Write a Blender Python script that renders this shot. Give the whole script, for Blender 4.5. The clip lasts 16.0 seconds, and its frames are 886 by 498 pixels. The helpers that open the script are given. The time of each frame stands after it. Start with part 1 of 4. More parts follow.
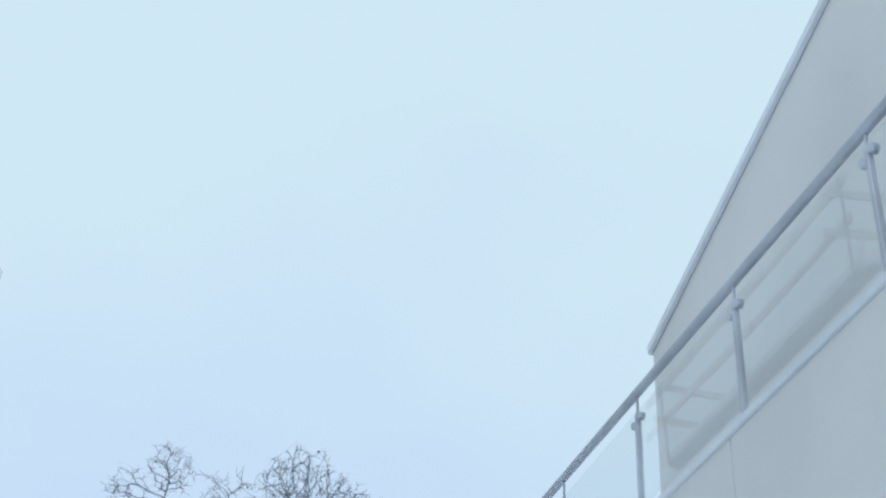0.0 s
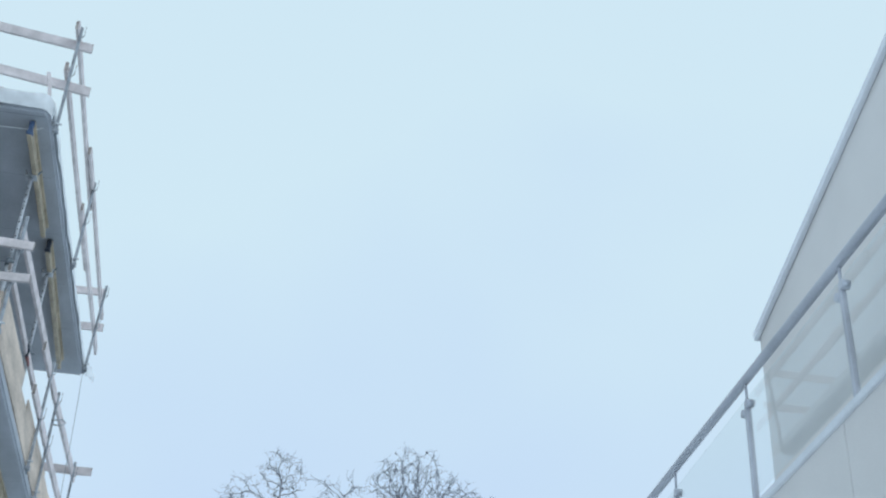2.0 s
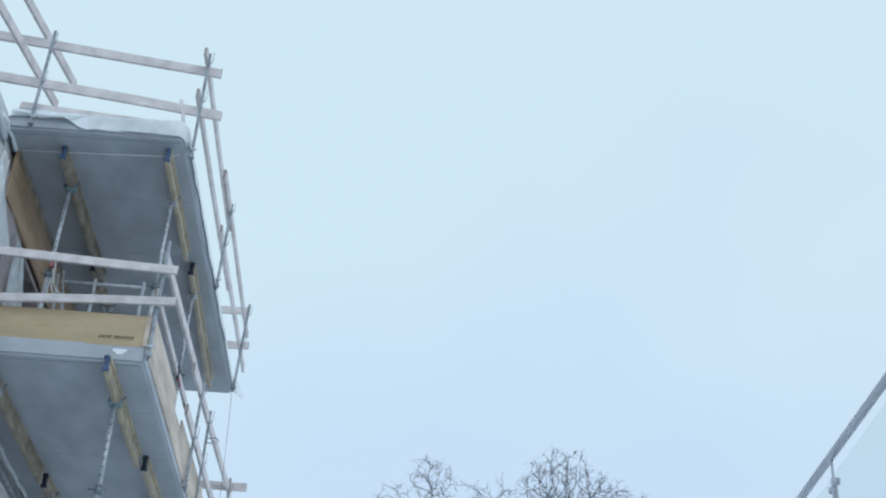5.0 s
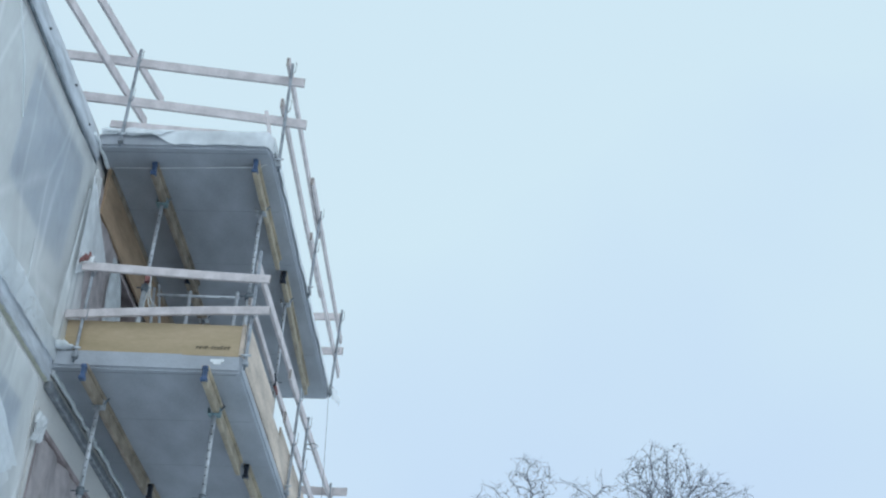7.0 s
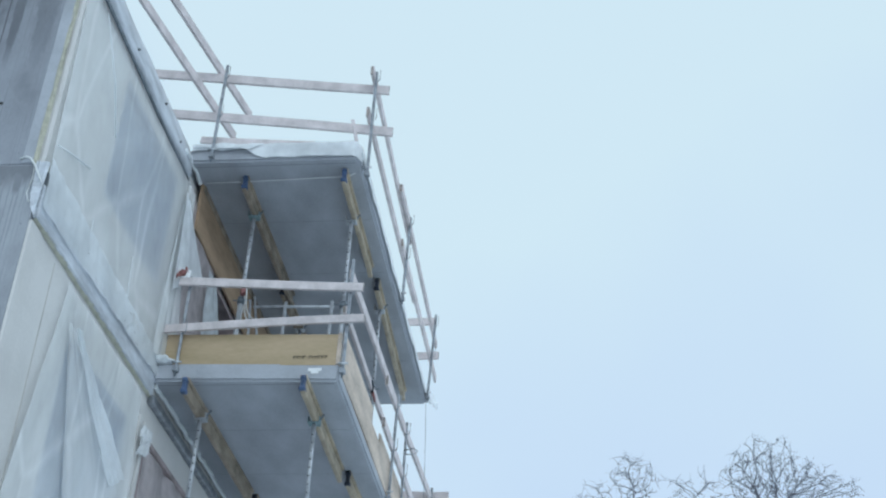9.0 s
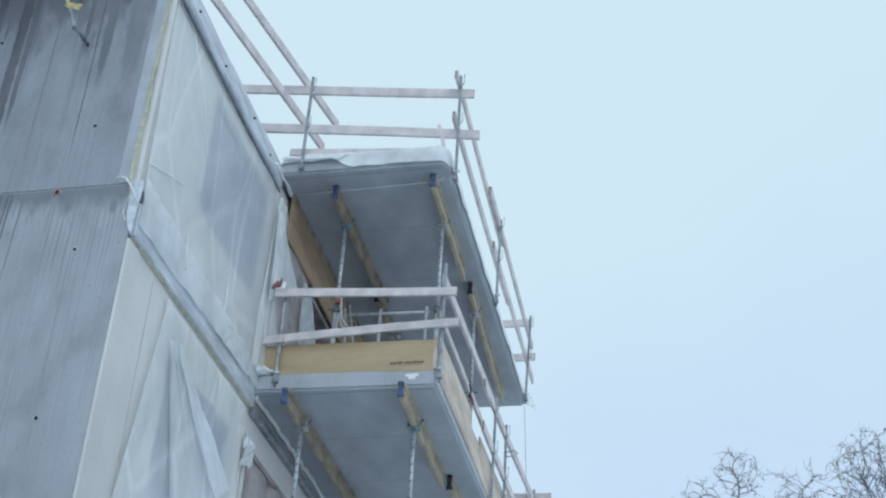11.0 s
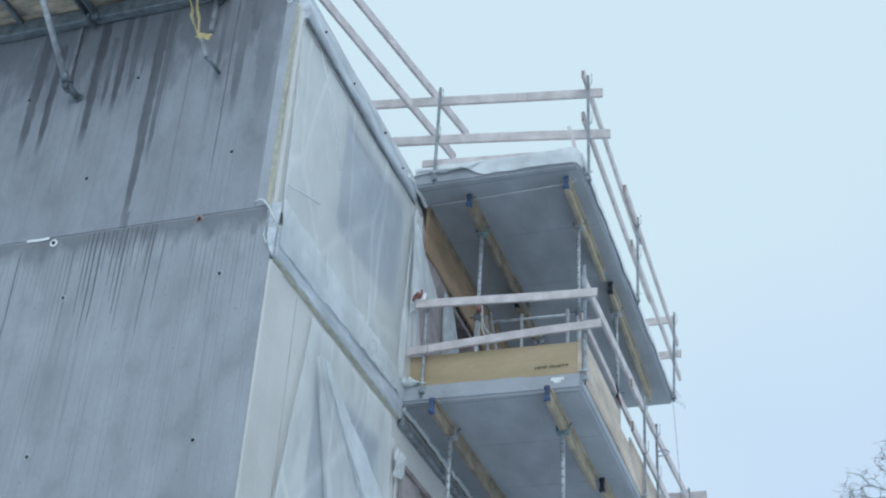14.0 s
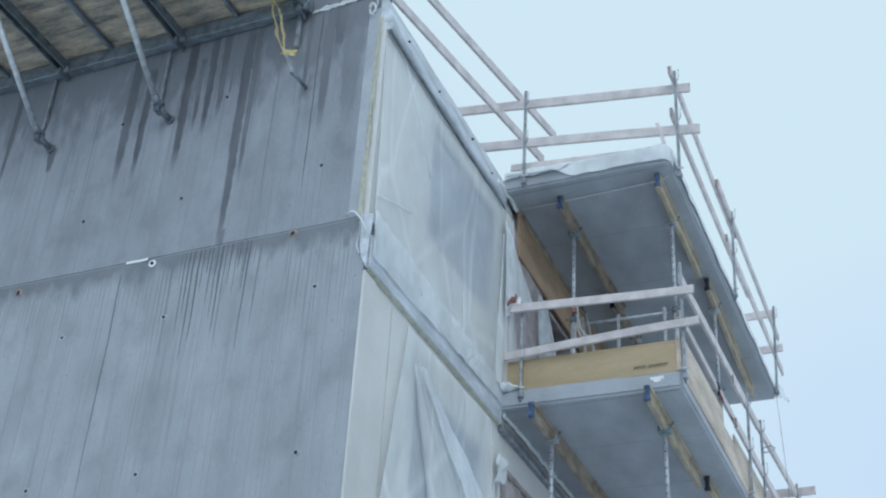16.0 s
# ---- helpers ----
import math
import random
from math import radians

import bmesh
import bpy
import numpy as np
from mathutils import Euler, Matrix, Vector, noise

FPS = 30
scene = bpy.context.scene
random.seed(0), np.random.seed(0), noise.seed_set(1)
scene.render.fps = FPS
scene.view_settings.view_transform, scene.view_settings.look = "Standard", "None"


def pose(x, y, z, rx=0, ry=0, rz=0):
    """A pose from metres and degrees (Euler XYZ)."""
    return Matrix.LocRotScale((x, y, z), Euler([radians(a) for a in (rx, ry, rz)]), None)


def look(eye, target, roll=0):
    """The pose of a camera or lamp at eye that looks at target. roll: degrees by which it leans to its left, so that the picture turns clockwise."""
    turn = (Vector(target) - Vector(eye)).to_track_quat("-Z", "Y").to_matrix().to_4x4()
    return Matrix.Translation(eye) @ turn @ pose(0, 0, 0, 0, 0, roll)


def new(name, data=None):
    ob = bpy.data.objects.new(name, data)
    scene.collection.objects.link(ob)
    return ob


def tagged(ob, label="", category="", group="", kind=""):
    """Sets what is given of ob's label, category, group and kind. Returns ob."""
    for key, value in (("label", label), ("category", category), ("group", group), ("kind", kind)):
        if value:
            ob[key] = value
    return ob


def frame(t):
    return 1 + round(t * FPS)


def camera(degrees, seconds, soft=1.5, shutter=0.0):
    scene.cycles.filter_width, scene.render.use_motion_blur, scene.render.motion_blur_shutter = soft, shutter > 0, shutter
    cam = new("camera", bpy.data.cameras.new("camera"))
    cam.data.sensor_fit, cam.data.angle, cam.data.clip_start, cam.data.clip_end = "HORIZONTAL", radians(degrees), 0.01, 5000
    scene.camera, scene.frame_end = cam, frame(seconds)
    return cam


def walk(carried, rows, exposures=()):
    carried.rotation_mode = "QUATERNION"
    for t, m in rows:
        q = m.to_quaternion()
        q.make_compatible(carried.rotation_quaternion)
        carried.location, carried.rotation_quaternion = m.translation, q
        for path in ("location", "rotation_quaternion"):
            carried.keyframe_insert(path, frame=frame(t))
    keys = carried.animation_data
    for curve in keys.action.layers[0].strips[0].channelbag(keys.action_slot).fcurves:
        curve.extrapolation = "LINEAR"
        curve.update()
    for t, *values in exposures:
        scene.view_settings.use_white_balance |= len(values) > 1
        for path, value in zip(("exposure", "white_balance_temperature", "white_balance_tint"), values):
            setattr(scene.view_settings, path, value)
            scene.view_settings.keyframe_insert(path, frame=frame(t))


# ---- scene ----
cam = camera(36.73, 16.0, soft=2.2)
EYE = 1.6
# seconds, turn to the left, tilt up, lean (degrees): a slow pan on one spot
TURNS = [(0.0, -13.06, 33.9, 2.92), (0.5, -11.68, 33.79, 2.9), (1.0, -10.35, 33.72, 2.8), (1.5, -9.17, 33.65, 2.8),
         (2.0, -8.02, 33.6, 2.82), (2.5, -6.85, 33.57, 2.85), (3.0, -5.7, 33.55, 2.89), (3.5, -4.55, 33.51, 2.9),
         (4.0, -3.4, 33.48, 2.96), (6.5, 2.33, 33.28, 2.98), (7.0, 3.46, 33.21, 3.01), (7.5, 4.63, 33.18, 3.04),
         (8.0, 5.8, 33.17, 3.03), (8.5, 6.95, 33.13, 3.08), (9.0, 8.13, 33.11, 3.15), (11.5, 13.99, 32.99, 3.3),
         (12.0, 15.16, 32.98, 3.39), (12.5, 16.33, 32.95, 3.4), (13.0, 17.5, 32.93, 3.41), (13.5, 18.67, 32.92, 3.43),
         (14.0, 19.84, 32.91, 3.46), (14.5, 21.01, 32.9, 3.45), (15.0, 22.18, 32.9, 3.45), (15.5, 23.38, 32.89, 3.45),
         (16.0, 24.57, 32.9, 3.48)]
walk(cam, [(t, pose(0, 0, EYE, 90 + tilt, 0, turn) @ pose(0, 0, 0, 0, 0, lean)) for t, turn, tilt, lean in TURNS],
     exposures=[(0.0, 0.0), (16.0, 0.0)])

# ---- sky and sun ----
SUN_EL, SUN_ROT = radians(27.5), radians(153)
world = bpy.data.worlds.new("overcast")
scene.world = world
world.use_nodes = True
wn, wl = world.node_tree.nodes, world.node_tree.links
wn.clear()
w_out = wn.new("ShaderNodeOutputWorld")
w_sky = wn.new("ShaderNodeTexSky")
w_sky.sky_type = 'NISHITA'
w_sky.sun_disc = False
w_sky.sun_elevation, w_sky.sun_rotation = SUN_EL, SUN_ROT
w_clear = wn.new("ShaderNodeBackground")
w_clear.inputs["Strength"].default_value = 0.1
wl.new(w_sky.outputs[0], w_clear.inputs["Color"])
w_tc = wn.new("ShaderNodeTexCoord")
w_noise = wn.new("ShaderNodeTexNoise")
w_noise.inputs["Scale"].default_value = 2.2
w_noise.inputs["Detail"].default_value = 3.0
w_noise.inputs["Roughness"].default_value = 0.45
wl.new(w_tc.outputs["Generated"], w_noise.inputs["Vector"])
w_ramp = wn.new("ShaderNodeValToRGB")
w_ramp.color_ramp.elements[0].position, w_ramp.color_ramp.elements[1].position = 0.34, 0.66
w_ramp.color_ramp.elements[0].color = (0.555, 0.715, 0.925, 1)
w_ramp.color_ramp.elements[1].color = (0.635, 0.815, 0.918, 1)
w_sep = wn.new("ShaderNodeSeparateXYZ")
wl.new(w_tc.outputs["Generated"], w_sep.inputs[0])
w_high = wn.new("ShaderNodeMapRange")
w_high.inputs["From Min"].default_value, w_high.inputs["From Max"].default_value = 0.36, 0.70
w_high.inputs["To Min"].default_value, w_high.inputs["To Max"].default_value = -0.11, 0.20
wl.new(w_sep.outputs["Z"], w_high.inputs["Value"])
w_sum = wn.new("ShaderNodeMath")
w_sum.operation = 'ADD'
wl.new(w_noise.outputs["Fac"], w_sum.inputs[0])
wl.new(w_high.outputs[0], w_sum.inputs[1])
wl.new(w_sum.outputs[0], w_ramp.inputs["Fac"])
w_cloud = wn.new("ShaderNodeBackground")
w_cloud.inputs["Strength"].default_value = 1.05
wl.new(w_ramp.outputs["Color"], w_cloud.inputs["Color"])
w_mix = wn.new("ShaderNodeMixShader")
w_mix.inputs["Fac"].default_value = 0.93
wl.new(w_clear.outputs[0], w_mix.inputs[1])
wl.new(w_cloud.outputs[0], w_mix.inputs[2])
wl.new(w_mix.outputs[0], w_out.inputs["Surface"])
sun = new("sun", bpy.data.lights.new("sun", 'SUN'))
sun.data.energy, sun.data.angle, sun.data.color = 0.8, radians(60), (0.80, 0.93, 1.0)
sun.matrix_world = look((9, -12, 22), (-3, 12, 8))


# ---- materials ----
def material(name, color, rough=0.8, metal=0.0, var=0.12, scale=6.0, grain=60.0, bump=0.15, stretch=(1, 1, 1), second=None, dist=0.01):
    """Principled surface: broad stains and fine grain over a base colour, with relief."""
    m = bpy.data.materials.new(name)
    m.use_nodes = True
    n, l = m.node_tree.nodes, m.node_tree.links
    b = n["Principled BSDF"]
    b.inputs["Roughness"].default_value, b.inputs["Metallic"].default_value = rough, metal
    tc = n.new("ShaderNodeTexCoord")
    mp = n.new("ShaderNodeMapping")
    mp.inputs["Scale"].default_value = stretch
    l.new(tc.outputs["Object"], mp.inputs["Vector"])
    big = n.new("ShaderNodeTexNoise")
    big.inputs["Scale"].default_value, big.inputs["Detail"].default_value = scale, 5
    fine = n.new("ShaderNodeTexNoise")
    fine.inputs["Scale"].default_value, fine.inputs["Detail"].default_value = grain, 4
    l.new(mp.outputs[0], big.inputs["Vector"])
    l.new(mp.outputs[0], fine.inputs["Vector"])
    info = n.new("ShaderNodeObjectInfo")
    ramp = n.new("ShaderNodeValToRGB")
    lo = second or tuple(c * (1 - 2.2 * var) for c in color)
    hi = tuple(min(1, c * (1 + var)) for c in color)
    ramp.color_ramp.elements[0].position, ramp.color_ramp.elements[1].position = 0.3, 0.68
    ramp.color_ramp.elements[0].color, ramp.color_ramp.elements[1].color = (*lo, 1), (*hi, 1)
    add = n.new("ShaderNodeMath")
    add.operation = 'MULTIPLY_ADD'
    add.inputs[1].default_value = 0.35
    l.new(fine.outputs["Fac"], add.inputs[0])
    sub = n.new("ShaderNodeMath")
    sub.operation = 'MULTIPLY_ADD'
    sub.inputs[1].default_value, sub.inputs[2].default_value = 0.12, -0.235
    l.new(info.outputs["Random"], sub.inputs[0])
    both = n.new("ShaderNodeMath")
    both.operation = 'ADD'
    l.new(big.outputs["Fac"], both.inputs[0])
    l.new(sub.outputs[0], both.inputs[1])
    l.new(both.outputs[0], add.inputs[2])
    l.new(add.outputs[0], ramp.inputs["Fac"])
    l.new(ramp.outputs["Color"], b.inputs["Base Color"])
    bp = n.new("ShaderNodeBump")
    bp.inputs["Strength"].default_value, bp.inputs["Distance"].default_value = bump, dist
    l.new(add.outputs[0], bp.inputs["Height"])
    l.new(bp.outputs["Normal"], b.inputs["Normal"])
    return m


def stained_concrete(name, color, top, layers, damp, wet=None, single=()):
    """Cast concrete with single water runs that start at height top and taper downwards, board marks and blotches.
    layers: runs a metre, width, shortest, longest, share, darkness, seed. wet: middle and half width of the stretch with most runs.
    single: runs of their own, as place along the wall, upper end, length, width, darkness."""
    m = material(name, color, rough=0.85, var=0.065, scale=2.6, grain=44, bump=0.25, stretch=(1, 1, 0.45))
    n, l = m.node_tree.nodes, m.node_tree.links
    b = n["Principled BSDF"]
    base = b.inputs["Base Color"].links[0].from_socket
    geo = n.new("ShaderNodeNewGeometry")
    sep = n.new("ShaderNodeSeparateXYZ")
    l.new(geo.outputs["Position"], sep.inputs[0])

    def op(kind, *args):
        k = n.new("ShaderNodeMath")
        k.operation = kind
        for i, v in enumerate(args):
            if isinstance(v, (int, float)):
                k.inputs[i].default_value = v
            else:
                l.new(v, k.inputs[i])
        return k.outputs[0]

    def noise_at(sx, sz, shift, detail=2.0):
        cmb = n.new("ShaderNodeCombineXYZ")
        l.new(op('MULTIPLY_ADD', sep.outputs["X"], sx, shift), cmb.inputs[0])
        l.new(op('MULTIPLY', sep.outputs["Z"], sz), cmb.inputs[2])
        t = n.new("ShaderNodeTexNoise")
        t.inputs["Scale"].default_value, t.inputs["Detail"].default_value = 1.0, detail
        l.new(cmb.outputs[0], t.inputs["Vector"])
        return t.outputs["Fac"]

    def chance(value, seed):
        w = n.new("ShaderNodeTexWhiteNoise")
        w.noise_dimensions = '1D'
        l.new(op('ADD', value, seed), w.inputs["W"])
        return w.outputs["Value"]

    drop = op('SUBTRACT', top, sep.outputs["Z"])
    wob = op('MULTIPLY', op('SUBTRACT', noise_at(1.3, 1.1, 0.0), 0.5), 0.05)
    fuzz = op('MULTIPLY', op('SUBTRACT', noise_at(34.0, 7.0, 4.0, 4.0), 0.5), 1.1)
    total = None
    for per, width, shortest, longest, share, dark, seed in layers:
        u = op('MULTIPLY', op('ADD', sep.outputs["X"], wob), per)
        cell = op('FLOOR', u)
        f = op('FRACT', u)
        centre = op('MULTIPLY_ADD', chance(cell, seed + 0.13), 0.5, 0.25)
        length = op('MULTIPLY_ADD', op('POWER', chance(cell, seed + 3.7), 1.6), longest - shortest, shortest)
        on = op('LESS_THAN', chance(cell, seed + 7.9), share)
        half = op('MULTIPLY', op('MULTIPLY_ADD', chance(cell, seed + 11.3), 0.8, 0.5), 0.5 * width * per)
        t = op('DIVIDE', drop, length)
        half = op('MULTIPLY', half, op('MAXIMUM', op('SUBTRACT', 1.05, op('MULTIPLY', t, op('MULTIPLY', t, 0.75))), 0.02))
        d = op('ADD', op('DIVIDE', op('ABSOLUTE', op('SUBTRACT', f, centre)), half), fuzz)
        edge = n.new("ShaderNodeMapRange")
        edge.inputs["From Min"].default_value, edge.inputs["From Max"].default_value = 1.05, 0.7
        l.new(d, edge.inputs["Value"])
        end = n.new("ShaderNodeMapRange")
        end.inputs["From Min"].default_value, end.inputs["From Max"].default_value = 1.0, 0.9
        l.new(t, end.inputs["Value"])
        run = op('MULTIPLY', op('MULTIPLY', edge.outputs[0], end.outputs[0]), op('MULTIPLY', on, dark))
        run = op('MULTIPLY', run, op('MULTIPLY_ADD', noise_at(2.0, 1.2, 9.0), 0.7, 0.55))
        if wet:
            away = op('DIVIDE', op('ABSOLUTE', op('SUBTRACT', sep.outputs["X"], wet[0])), wet[1])
            run = op('MULTIPLY', run, op('MAXIMUM', op('SUBTRACT', 1.25, op('MULTIPLY', away, away)), 0.38))
        total = run if total is None else op('MAXIMUM', total, run)
    for x, z, length, width, dark in single:
        t = op('DIVIDE', op('SUBTRACT', z, sep.outputs["Z"]), length)
        half = op('MULTIPLY', op('MAXIMUM', op('SUBTRACT', 1.05, op('MULTIPLY', t, op('MULTIPLY', t, 0.7))), 0.02), 0.5 * width)
        d = op('ADD', op('DIVIDE', op('ABSOLUTE', op('SUBTRACT', op('ADD', sep.outputs["X"], wob), x)), half), fuzz)
        edge = n.new("ShaderNodeMapRange")
        edge.inputs["From Min"].default_value, edge.inputs["From Max"].default_value = 1.1, 0.7
        l.new(d, edge.inputs["Value"])
        end = n.new("ShaderNodeMapRange")
        end.inputs["From Min"].default_value, end.inputs["From Max"].default_value = 1.0, 0.8
        l.new(t, end.inputs["Value"])
        start = n.new("ShaderNodeMapRange")
        start.inputs["From Min"].default_value, start.inputs["From Max"].default_value = -0.06, 0.06
        l.new(t, start.inputs["Value"])
        run = op('MULTIPLY', op('MULTIPLY', edge.outputs[0], end.outputs[0]), op('MULTIPLY', start.outputs[0], dark))
        total = op('MAXIMUM', total, op('MULTIPLY', run, op('MULTIPLY_ADD', noise_at(5.0, 1.6, 15.0), 0.8, 0.5)))
    band = n.new("ShaderNodeMapRange")
    band.inputs["From Min"].default_value, band.inputs["From Max"].default_value = 0.0, damp[2]
    l.new(op('SUBTRACT', op('MULTIPLY', noise_at(6.0, 2.2, 2.0, 6.0), damp[0]), drop), band.inputs["Value"])
    total = op('MAXIMUM', total, op('MULTIPLY', band.outputs[0], damp[1]))
    total = op('MULTIPLY', total, op('GREATER_THAN', drop, 0.0))
    marks = n.new("ShaderNodeMapRange")
    marks.inputs["From Min"].default_value, marks.inputs["From Max"].default_value = 0.54, 0.72
    marks.inputs["To Max"].default_value = 0.30
    l.new(noise_at(46.0, 0.35, 11.0), marks.inputs["Value"])
    blotch = n.new("ShaderNodeMapRange")
    blotch.inputs["From Min"].default_value, blotch.inputs["From Max"].default_value = 0.5, 0.75
    blotch.inputs["To Max"].default_value = 0.30
    l.new(noise_at(3.4, 2.2, 21.0, 7.0), blotch.inputs["Value"])
    total = op('MAXIMUM', total, op('MAXIMUM', marks.outputs[0], blotch.outputs[0]))
    pits = n.new("ShaderNodeMapRange")
    pits.inputs["From Min"].default_value, pits.inputs["From Max"].default_value = 0.66, 0.74
    pits.inputs["To Max"].default_value = 0.4
    l.new(noise_at(16.0, 14.0, 31.0, 3.0), pits.inputs["Value"])
    total = op('MAXIMUM', total, pits.outputs[0])
    mix = n.new("ShaderNodeMixRGB")
    mix.blend_type = 'MULTIPLY'
    l.new(total, mix.inputs["Fac"])
    l.new(base, mix.inputs["Color1"])
    mix.inputs["Color2"].default_value = (0.31, 0.305, 0.32, 1)
    l.new(mix.outputs[0], b.inputs["Base Color"])
    return m


def film(name, color, cover, rough=0.35, bump=0.5, scale=5.0, vary=0.14, crease=0.0):
    """Milky polythene: part of the light goes straight through, wrinkles in the relief."""
    m = material(name, color, rough=rough, var=0.06, scale=2.0, grain=14, bump=bump, stretch=(1, 1, 0.35), dist=0.03)
    n, l = m.node_tree.nodes, m.node_tree.links
    b, out = n["Principled BSDF"], n["Material Output"]
    clear = n.new("ShaderNodeBsdfTransparent")
    clear.inputs["Color"].default_value = (0.93, 0.96, 0.97, 1)
    glow = n.new("ShaderNodeBsdfTranslucent")
    glow.inputs["Color"].default_value = (*color, 1)
    half = n.new("ShaderNodeMixShader")
    half.inputs["Fac"].default_value = 0.10
    l.new(b.outputs[0], half.inputs[1])
    l.new(glow.outputs[0], half.inputs[2])
    tc = n.new("ShaderNodeTexCoord")
    tex = n.new("ShaderNodeTexNoise")
    tex.inputs["Scale"].default_value, tex.inputs["Detail"].default_value = scale, 4
    l.new(tc.outputs["Object"], tex.inputs["Vector"])
    rng = n.new("ShaderNodeMapRange")
    rng.inputs["From Min"].default_value, rng.inputs["From Max"].default_value = 0.3, 0.7
    rng.inputs["To Min"].default_value, rng.inputs["To Max"].default_value = cover - vary, min(1, cover + vary)
    l.new(tex.outputs["Fac"], rng.inputs["Value"])
    mix = n.new("ShaderNodeMixShader")
    l.new(rng.outputs[0], mix.inputs["Fac"])
    if crease:
        # doubled film along sharp creases
        warp = n.new("ShaderNodeMixRGB")
        warp.inputs["Fac"].default_value = 0.18
        l.new(tc.outputs["Object"], warp.inputs["Color1"])
        l.new(tex.outputs["Color"], warp.inputs["Color2"])
        turn = n.new("ShaderNodeMapping")
        turn.inputs["Rotation"].default_value = (0.6, 0, 0)
        turn.inputs["Scale"].default_value = (1, 2.2, 0.8)
        l.new(warp.outputs[0], turn.inputs["Vector"])
        cell = n.new("ShaderNodeTexVoronoi")
        cell.feature = 'DISTANCE_TO_EDGE'
        cell.inputs["Scale"].default_value = 0.62
        l.new(turn.outputs[0], cell.inputs["Vector"])
        fold = n.new("ShaderNodeMapRange")
        fold.inputs["From Min"].default_value, fold.inputs["From Max"].default_value = 0.0, 0.045
        fold.inputs["To Min"].default_value, fold.inputs["To Max"].default_value = crease, 0.0
        l.new(cell.outputs["Distance"], fold.inputs["Value"])
        some = n.new("ShaderNodeMath")
        some.operation = 'MULTIPLY_ADD'
        l.new(fold.outputs[0], some.inputs[0])
        l.new(tex.outputs["Fac"], some.inputs[1])
        l.new(rng.outputs[0], some.inputs[2])
        l.new(some.outputs[0], mix.inputs["Fac"])
    l.new(clear.outputs[0], mix.inputs[1])
    l.new(half.outputs[0], mix.inputs[2])
    l.new(mix.outputs[0], out.inputs["Surface"])
    return m


def glass(name, tint, least, most):
    """Thin clear pane: straight see-through with a mirror gloss that grows towards grazing view."""
    m = bpy.data.materials.new(name)
    m.use_nodes = True
    n, l = m.node_tree.nodes, m.node_tree.links
    n.remove(n["Principled BSDF"])
    clear = n.new("ShaderNodeBsdfTransparent")
    clear.inputs["Color"].default_value = (*tint, 1)
    shine = n.new("ShaderNodeBsdfGlossy")
    shine.inputs["Roughness"].default_value = 0.0
    facing = n.new("ShaderNodeLayerWeight")
    facing.inputs["Blend"].default_value = 0.5
    power = n.new("ShaderNodeMath")
    power.operation = 'POWER'
    power.inputs[1].default_value = 3.0
    l.new(facing.outputs["Facing"], power.inputs[0])
    scale = n.new("ShaderNodeMath")
    scale.operation = 'MULTIPLY_ADD'
    scale.inputs[1].default_value, scale.inputs[2].default_value = most - least, least
    l.new(power.outputs[0], scale.inputs[0])
    mix = n.new("ShaderNodeMixShader")
    l.new(scale.outputs[0], mix.inputs["Fac"])
    l.new(clear.outputs[0], mix.inputs[1])
    l.new(shine.outputs[0], mix.inputs[2])
    l.new(mix.outputs[0], n["Material Output"].inputs["Surface"])
    return m


ROOF_Z, JOINT_Z = 11.62, 8.765
M_CONC_UP = stained_concrete("concrete_wet_runs", (0.29, 0.305, 0.34), 11.95,
                             [(6.0, 0.10, 0.4, 1.25, 0.85, 0.5, 20.0), (13.0, 0.016, 0.5, 2.9, 0.75, 0.5, 40.0)], (2.7, 0.5, 0.6), (-7.8, 4.5),
                             [(-8.24, 11.75, 1.95, 0.163, 0.9), (-8.02, 11.5, 1.65, 0.122, 1), (-7.5, 11.75, 1.95, 0.155, 1), (-7.34, 11.45, 1.1, 0.0813, 0.9),
                              (-7.21, 11.75, 1.5, 0.122, 1), (-7.05, 11.75, 1.3, 0.122, 0.84), (-6.75, 11.75, 3.2, 0.139, 0.9), (-6.64, 11.75, 2.3, 0.0975, 0.78),
                              (-6.0, 11.75, 1.35, 0.0813, 0.78), (-5.75, 11.75, 1.85, 0.146, 0.67), (-5.63, 11.8, 0.8, 0.208, 0.78), (-9.22, 10.6, 0.36, 0.122, 1),
                              (-9.9, 11.75, 1.6, 0.0975, 0.9), (-5.86, 11.7, 2.75, 0.018, 1), (-6.72, 8.97, 0.3, 0.0875, 0.67), (-5.45, 11.95, 2.1, 0.3, 0.45)])
M_CONC_LOW = stained_concrete("concrete_fine_runs", (0.343, 0.362, 0.394), JOINT_Z,
                              [(19.0, 0.018, 0.3, 1.35, 0.95, 1.0, 3.0), (6.0, 0.010, 0.5, 3.4, 0.6, 0.55, 60.0), (2.6, 0.09, 0.08, 0.4, 0.5, 0.45, 80.0)], (0.62, 0.62, 0.22), (-6.72, 0.7),
                              [(-7.86, 8.76, 2.9, 0.02, 0.9), (-5.28, 8.76, 0.34, 0.11, 0.6), (-5.45, 8.76, 0.26, 0.09, 0.5), (-6.1, 8.76, 0.3, 0.07, 0.5)])
M_SLAB = material("slab_concrete", (0.395, 0.413, 0.452), rough=0.85, var=0.085, scale=2.4, grain=42, bump=0.2, stretch=(1, 0.55, 1))
M_PLASTER = material("insulation_board", (0.63, 0.615, 0.60), rough=0.9, var=0.05, scale=1.1, grain=35, bump=0.15)
M_FOAM = material("yellow_foam", (0.48, 0.47, 0.385), rough=0.9, var=0.12, scale=14, grain=80, bump=0.6)
